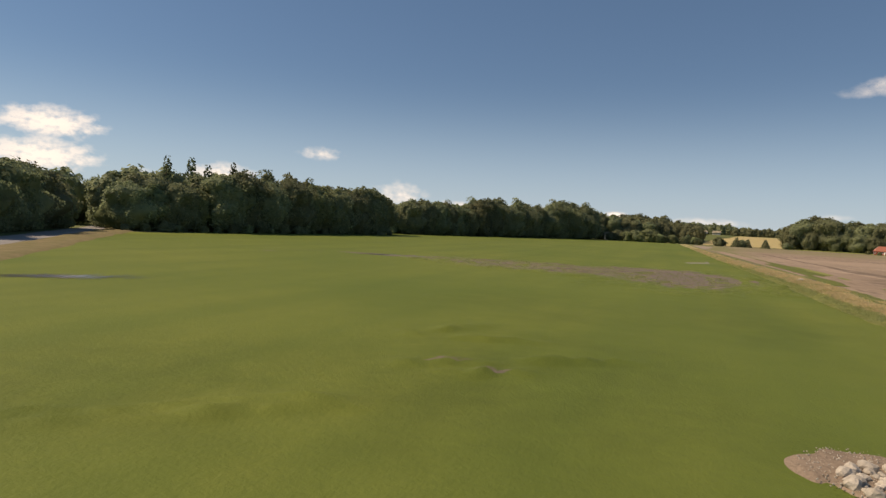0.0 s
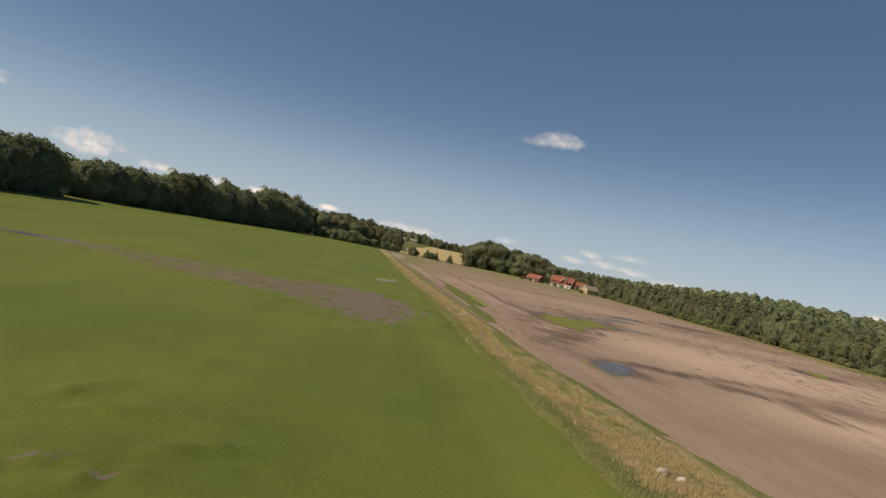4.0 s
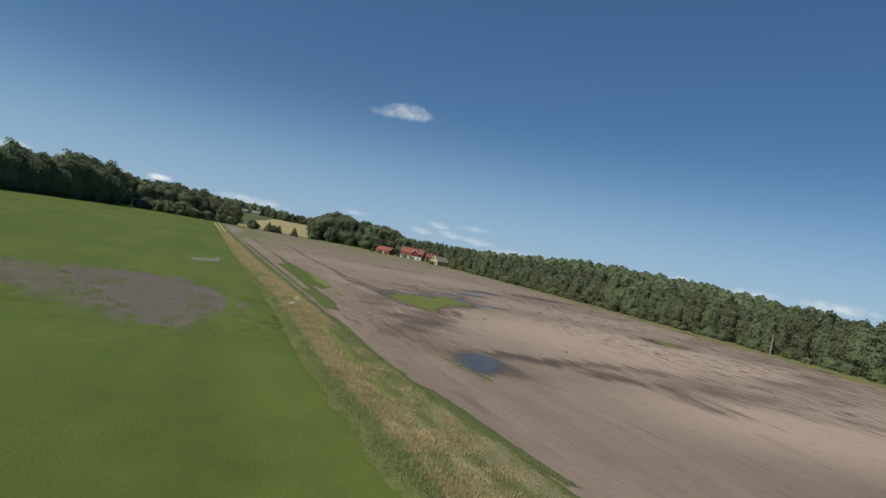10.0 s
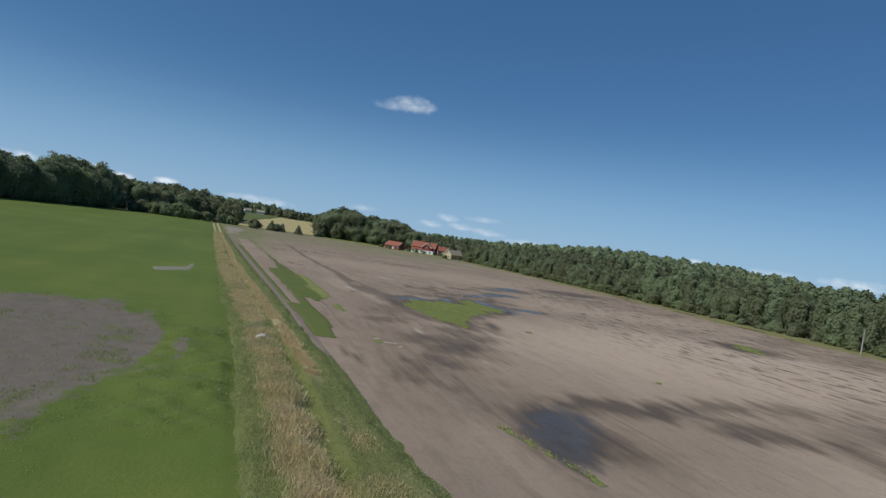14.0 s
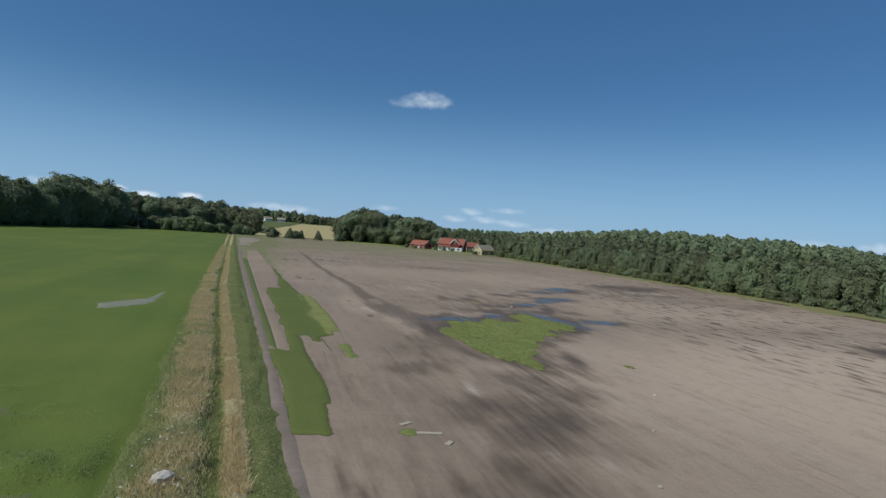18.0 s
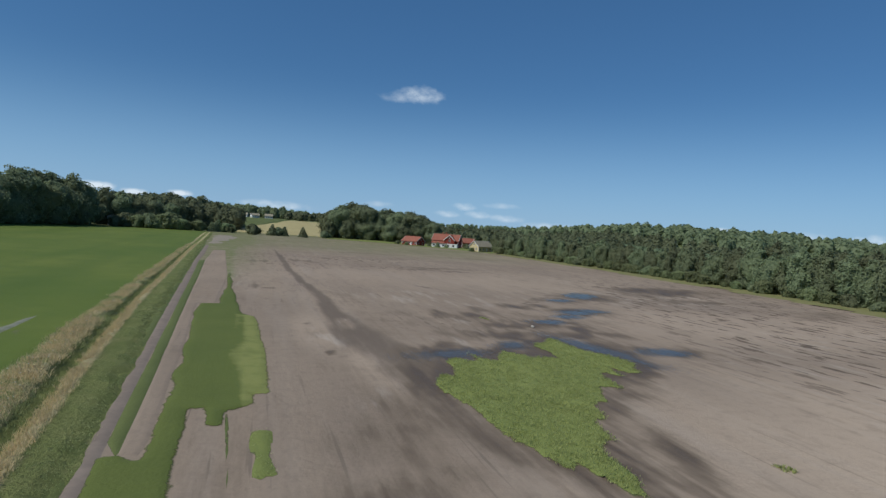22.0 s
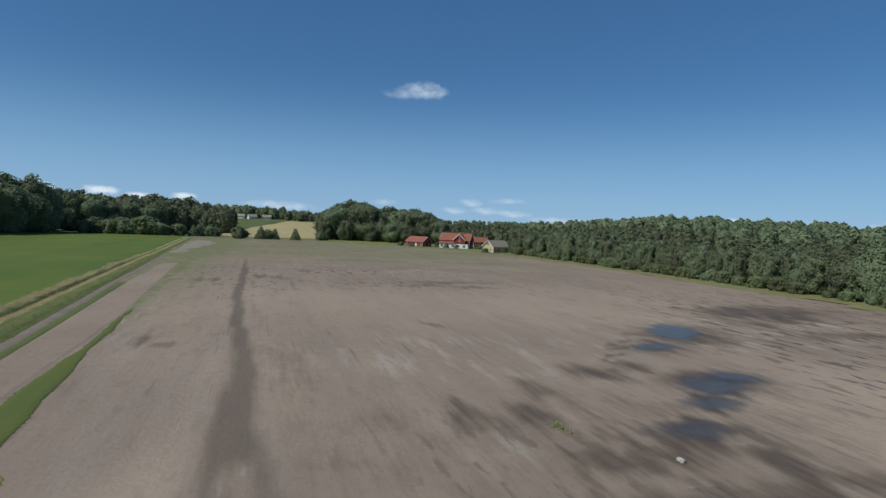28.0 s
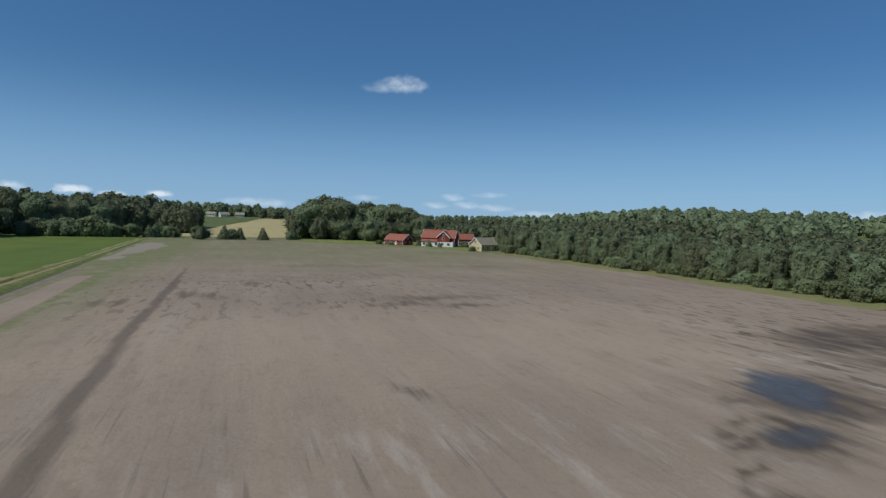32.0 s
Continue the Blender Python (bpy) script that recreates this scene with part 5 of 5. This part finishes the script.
# ---- verge grass ----
def tufts(name, places, label, mat, hmin, hmax, blades, seed, spread=0.25, width=0.03):
    r = np.random.default_rng(seed)
    n = len(places)
    P = np.repeat(np.asarray(places, float), blades, 0)
    k = len(P)
    a = r.uniform(0, 2 * np.pi, k)
    q = spread * np.sqrt(r.uniform(0, 1, k))
    base = P + np.stack([q * np.cos(a), q * np.sin(a), np.zeros(k)], -1)
    h = r.uniform(hmin, hmax, (k, 1))
    a2 = r.uniform(0, 2 * np.pi, k)
    lean = np.stack([np.cos(a2), np.sin(a2), np.zeros(k)], -1) * h * r.uniform(0.1, 0.7, (k, 1))
    side = np.stack([-np.sin(a), np.cos(a), np.zeros(k)], -1) * width * r.uniform(0.7, 1.5, (k, 1))
    up = np.array([0, 0, 1.0])
    v = np.stack([base - side, base + side, base + lean * 0.4 + up * h * 0.65 + side * 0.8, base + lean + up * h - side * 0.3], 1).reshape(-1, 3)
    return tagged(mesh_from(name, v, np.arange(4 * k).reshape(-1, 4), mat), label, "grass", kind="stuff")


M_straw = leaf_material("dry_straw", (0.80, 0.64, 0.39), (0.58, 0.48, 0.24), 0.0, 0.5)
M_blade = leaf_material("green_blades", (0.33, 0.375, 0.15), (0.45, 0.465, 0.22), 0.0, 0.5)


def verge_places(n, u0, u1, y0, y1, seed, clump=0.5):
    r = np.random.default_rng(seed)
    y = y0 + (y1 - y0) * r.uniform(0, 1, 3 * n) ** 1.5
    w = np.interp(y, [20, 35, 60, 100, 480], [1.65, 1.5, 1.25, 1, 0.9])
    x = west(y) - drift(y) + r.uniform(u0, u1, 3 * n) * w
    ok = (0.8 * vnoise(x, y, 1.7, seed) + 0.2 * vnoise(x, y * 0.6, 6.0, seed + 40) > 0.06 + 0.88 * clump) & (verge_inside(x, y) < -0.1)
    x, y = x[ok][:n], y[ok][:n]
    return np.stack([x, y, verge_z(x, y) - 0.03], -1)


tufts("dry_grass", verge_places(8500, 1.3, 3.1, 18, 330, 1, 0.33), "tall dry straw-coloured grass tufts on the verge", M_straw, 0.07, 0.24, 16, 1, 0.7, 0.010)
tufts("green_grass", verge_places(5200, 0.4, 3.5, 18, 330, 4, 0.45), "green stems among the dry grass", M_blade, 0.08, 0.26, 16, 4, 0.8, 0.011)
tufts("dry_grass", verge_places(1500, 1.2, 3.0, 18, 330, 9, 0.62), "tall pale grass clumps on the verge", M_straw, 0.20, 0.46, 22, 11, 0.9, 0.010)
tufts("dry_grass", verge_places(3000, 4.4, 5.2, 84, 330, 2, 0.3), "pale dry grass along the ditch", M_straw, 0.10, 0.32, 14, 2, 0.4, 0.012)
tufts("green_grass", verge_places(3500, 5.0, 7.5, 60, 330, 3, 0.35), "rough green grass on the verge", M_blade, 0.03, 0.09, 12, 3, 0.6, 0.012)
tufts("dry_grass", verge_places(2600, 3.2, 5.4, 18, 72, 12, 0.35), "yellowing grass on the wide part of the verge", M_straw, 0.06, 0.24, 14, 14, 0.6, 0.012)
tufts("green_grass", verge_places(5000, -0.1, 1.4, 18, 330, 5, 0.2), "green grass along the field side of the verge", M_blade, 0.04, 0.12, 14, 6, 0.5, 0.012)

# white flower heads among the dry grass
r = np.random.default_rng(33)
spots = verge_places(230, 0.5, 3.2, 92, 175, 21, 0.25)
fa, fr = np.linspace(0, 2 * np.pi, 7)[:6], r.uniform(0.03, 0.07, len(spots))
fz = r.uniform(0.28, 0.42, len(spots))
heads = spots[:, None, :] + np.stack([np.outer(fr, np.cos(fa)), np.outer(fr, np.sin(fa)), np.repeat(fz[:, None], 6, 1) + r.uniform(-0.02, 0.02, (len(spots), 6))], -1)
stalks = spots[:, None, :] + np.stack([np.tile([-0.008, 0.008, 0.008, -0.008], (len(spots), 1)), np.tile([-0.008, 0.0, 0.008, 0.0], (len(spots), 1)), np.stack([0 * fz, 0 * fz, fz, fz], -1)], -1)
n = len(spots)
tagged(mesh_from("white_flowers", heads.reshape(-1, 3), np.arange(6 * n).reshape(-1, 6), leaf_material("white_petals", (0.74, 0.73, 0.66), (0.62, 0.60, 0.50), 0.0, 0.4)),
       "white flower heads scattered among dry verge grass", "wild flowers", kind="stuff")
tagged(mesh_from("flower_stalks", stalks.reshape(-1, 3), np.arange(4 * n).reshape(-1, 4), M_blade), "thin green stalks under white flower heads", "wild flowers", kind="stuff")


def cover_places(n, f, bx, seed, lift):
    r = np.random.default_rng(seed)
    x, y = r.uniform(bx[0], bx[1], 6 * n), r.uniform(bx[2], bx[3], 6 * n)
    ok = f(x, y) < -0.15
    x, y = x[ok][:n], y[ok][:n]
    return np.stack([x, y, terrain(x, y) + lift], -1)


M_weed_leaf = leaf_material("weed_leaves", (0.38, 0.41, 0.15), (0.49, 0.50, 0.20), 0.0, 0.5)
M_crop_blade = leaf_material("crop_blades", (0.24, 0.30, 0.085), (0.34, 0.39, 0.13), 0.0, 0.5)
r = np.random.default_rng(78)
rx, ry = r.uniform(-58, 5, 50000), r.uniform(58, 116, 50000)
ok = (lumps(rx, ry) > 0.07 + 0.09 * r.uniform(0, 1, 50000)) & (np.hypot((rx + 12) / 9, (ry - 88) / 16) > 1.0)
tufts("rough_grass", np.stack([rx, ry, terrain(rx, ry) + 0.06 + lumps(rx, ry)], -1)[ok], "lumpy yellow-green grass round the bare patch", M_blade, 0.03, 0.10, 10, 79, 0.5, 0.014)
for x, y, n in ((45.6, 168.3, 9), (43.2, 117.8, 8), (44.6, 90.7, 5)):
    spots = np.stack([x + rng.normal(0, 0.22, n), y + rng.normal(0, 0.35, n), np.full(n, 0.01)], -1)
    clump = tufts("weed_clump", spots, "small clump of green weeds alone on bare soil", M_weed_leaf, 0.08, 0.22, 14, int(x * 7), 0.25, 0.03)
rx, ry = r.uniform(-56, -1, 17000), r.uniform(66, 112, 17000)
rim_d = DROWNED(rx, ry)
left_d = np.hypot((rx + 38) / 16, (ry - 94) / 13)
ok = (np.abs(rim_d + 0.4) < 2.2) & (vnoise(rx, ry, 1.4, 61) > 0.56) | (left_d < 1) & (vnoise(rx, ry, 1.6, 63) > 0.62) | (rim_d < 0) & (vnoise(rx, ry, 2.2, 62) > 0.62 + 0.25 * step(-22, -12, rx))
tufts("grass_clumps", np.stack([rx, ry, terrain(rx, ry) + 0.08], -1)[ok], "scattered green clumps on the rim of the bare patch", M_blade, 0.06, 0.22, 14, 83, 0.4, 0.014)
thin = ellipse(-12, 88, 10, 17, 12, 0.2, 4, 8)
tufts("sparse_grass", cover_places(1500, thin, (-26, 2, 66, 110), 81, 0.10), "sparse thin grass on drowned ground", M_crop_blade, 0.05, 0.13, 5, 82, 0.4, 0.012)
for k, (nm, f, bx, mat, lab) in enumerate(COVERS):
    if mat in (M_meadow, M_strip, M_pale_meadow) and bx[1] - bx[0] < 60 and bx[3] - bx[2] < 120:
        tufts("low_grass", cover_places(int((bx[1] - bx[0]) * (bx[3] - bx[2]) * 1.5), f, bx, 120 + k, 0.05), "short green grass on a strip", M_blade, 0.02, 0.06, 7, 140 + k, 0.3, 0.014)
    if mat is M_weed and bx[1] - bx[0] < 60 and bx[3] - bx[2] < 100:
        area = (bx[1] - bx[0]) * (bx[3] - bx[2])
        tufts("weeds", cover_places(int(area * 3.5), f, bx, 20 + k, 0.08), "low yellow-green weeds growing in a patch", M_weed_leaf, 0.05, 0.15, 8, 40 + k, 0.3, 0.02)


# ---- clouds low over the horizon ----
def cloud_material(seed, density):
    m, nt, p = material("cloud", 1.0)
    tc = nt.nodes.new("ShaderNodeTexCoord")
    mp = nt.nodes.new("ShaderNodeMapping")
    mp.inputs["Location"].default_value = (seed * 3.1, seed * 1.7, 0)
    nt.links.new(tc.outputs["UV"], mp.inputs["Vector"])
    f = noise_fac(nt, mp.outputs[0], 1.9, 6.0, 0.52, 0.30, 0.72)
    rim = attribute(nt, "rim")
    a = maths(nt, "MULTIPLY", maths(nt, "ADD", f, maths(nt, "ADD", rim, -0.75)), density, True)
    a = maths(nt, "MULTIPLY", a, rim, True)
    e = nt.nodes.new("ShaderNodeEmission")
    e.inputs["Color"].default_value = (0.86, 0.90, 0.95, 1)
    e.inputs["Strength"].default_value = 0.85
    tr = nt.nodes.new("ShaderNodeBsdfTransparent")
    ms = nt.nodes.new("ShaderNodeMixShader")
    nt.links.new(a, ms.inputs[0])
    nt.links.new(tr.outputs[0], ms.inputs[1])
    nt.links.new(e.outputs[0], ms.inputs[2])
    nt.links.new(ms.outputs[0], nt.nodes["Material Output"].inputs[0])
    return m


CLOUD_MATS = [cloud_material(k, d) for k, d in enumerate((0.55, 0.8, 0.28, 1.5))]


def cloud(az, el, wide, tall, kind, far=4000):
    """A cloud bank seen far off: azimuth clockwise from +y, elevation and size in degrees."""
    nx, ny = 24, 10
    v, f, uv, rim = [], [], [], []
    for j in range(ny + 1):
        for i in range(nx + 1):
            s, t = i / nx * 2 - 1, j / ny * 2 - 1
            a, e = radians(az + s * wide / 2), radians(el + t * tall / 2)
            v.append((40 + far * math.sin(a) * math.cos(e), 150 + far * math.cos(a) * math.cos(e), 12 + far * math.sin(e)))
            rim.append(max(0.0, 1 - math.hypot(s, t * (1.15 if t > 0 else 1.4)) ** 2.2))
            uv.append((s * wide / 4.2, t * tall / 2.8))
    for j in range(ny):
        for i in range(nx):
            k = j * (nx + 1) + i
            f.append((k, k + 1, k + nx + 2, k + nx + 1))
    ob = mesh_from("cloud", v, f, CLOUD_MATS[kind], smooth=True)
    at = ob.data.attributes.new("rim", "FLOAT", "POINT")
    at.data.foreach_set("value", np.array(rim, np.float32))
    lay = ob.data.uv_layers.new(name="UVMap")
    idx = np.zeros(len(ob.data.loops), np.int32)
    ob.data.loops.foreach_get("vertex_index", idx)
    lay.data.foreach_set("uv", np.array(uv, np.float32)[idx].ravel())
    return tagged(ob, "white fair-weather cloud low in the blue sky", "cloud", kind="structure")


CLOUDS = [(14.5, 12.5, 6.2, 2.7, 0), (12.6, 12.1, 5.6, 1.7, 2), (-35.4, 6.0, 5.2, 2.0, 1), (-57.5, 6.4, 10, 4.2, 3), (-58, 3.8, 11, 4.6, 3), (-50.8, 2.0, 4.6, 3.8, 3), (-44.1, 3.1, 8.2, 4.0, 3), (-38.1, 2.6, 2.8, 2.8, 3), (-27.7, 2.6, 6.6, 3.6, 1),
          (-22, 1.9, 5, 1.4, 1), (-17.4, 1.8, 4.2, 1.3, 1), (-13.2, 1.7, 4, 1.3, 3), (-10.4, 1.4, 3, 1.1, 3), (-6.8, 1.6, 2.8, 1.1, 3), (1.4, 1.2, 9, 1.4, 0), (11, 2.0, 4, 1.0, 2), (17.8, 1.5, 3.2, 1.1, 0), (19.4, 2.3, 3.0, 1.3, 0), (20.8, 1.6, 3.6, 1.2, 0), (23.4, 1.4, 4.4, 1.2, 0), (23, 2.6, 5, 1.0, 2), (28, 0.9, 8, 1.2, 0), (42.6, 1.6, 2.4, 0.8, 1),
          (48.9, 1.2, 6.0, 1.8, 1), (55, 1.4, 7, 1.6, 1), (64, 1.8, 9, 1.8, 1)]
for c in CLOUDS:
    cloud(*c)
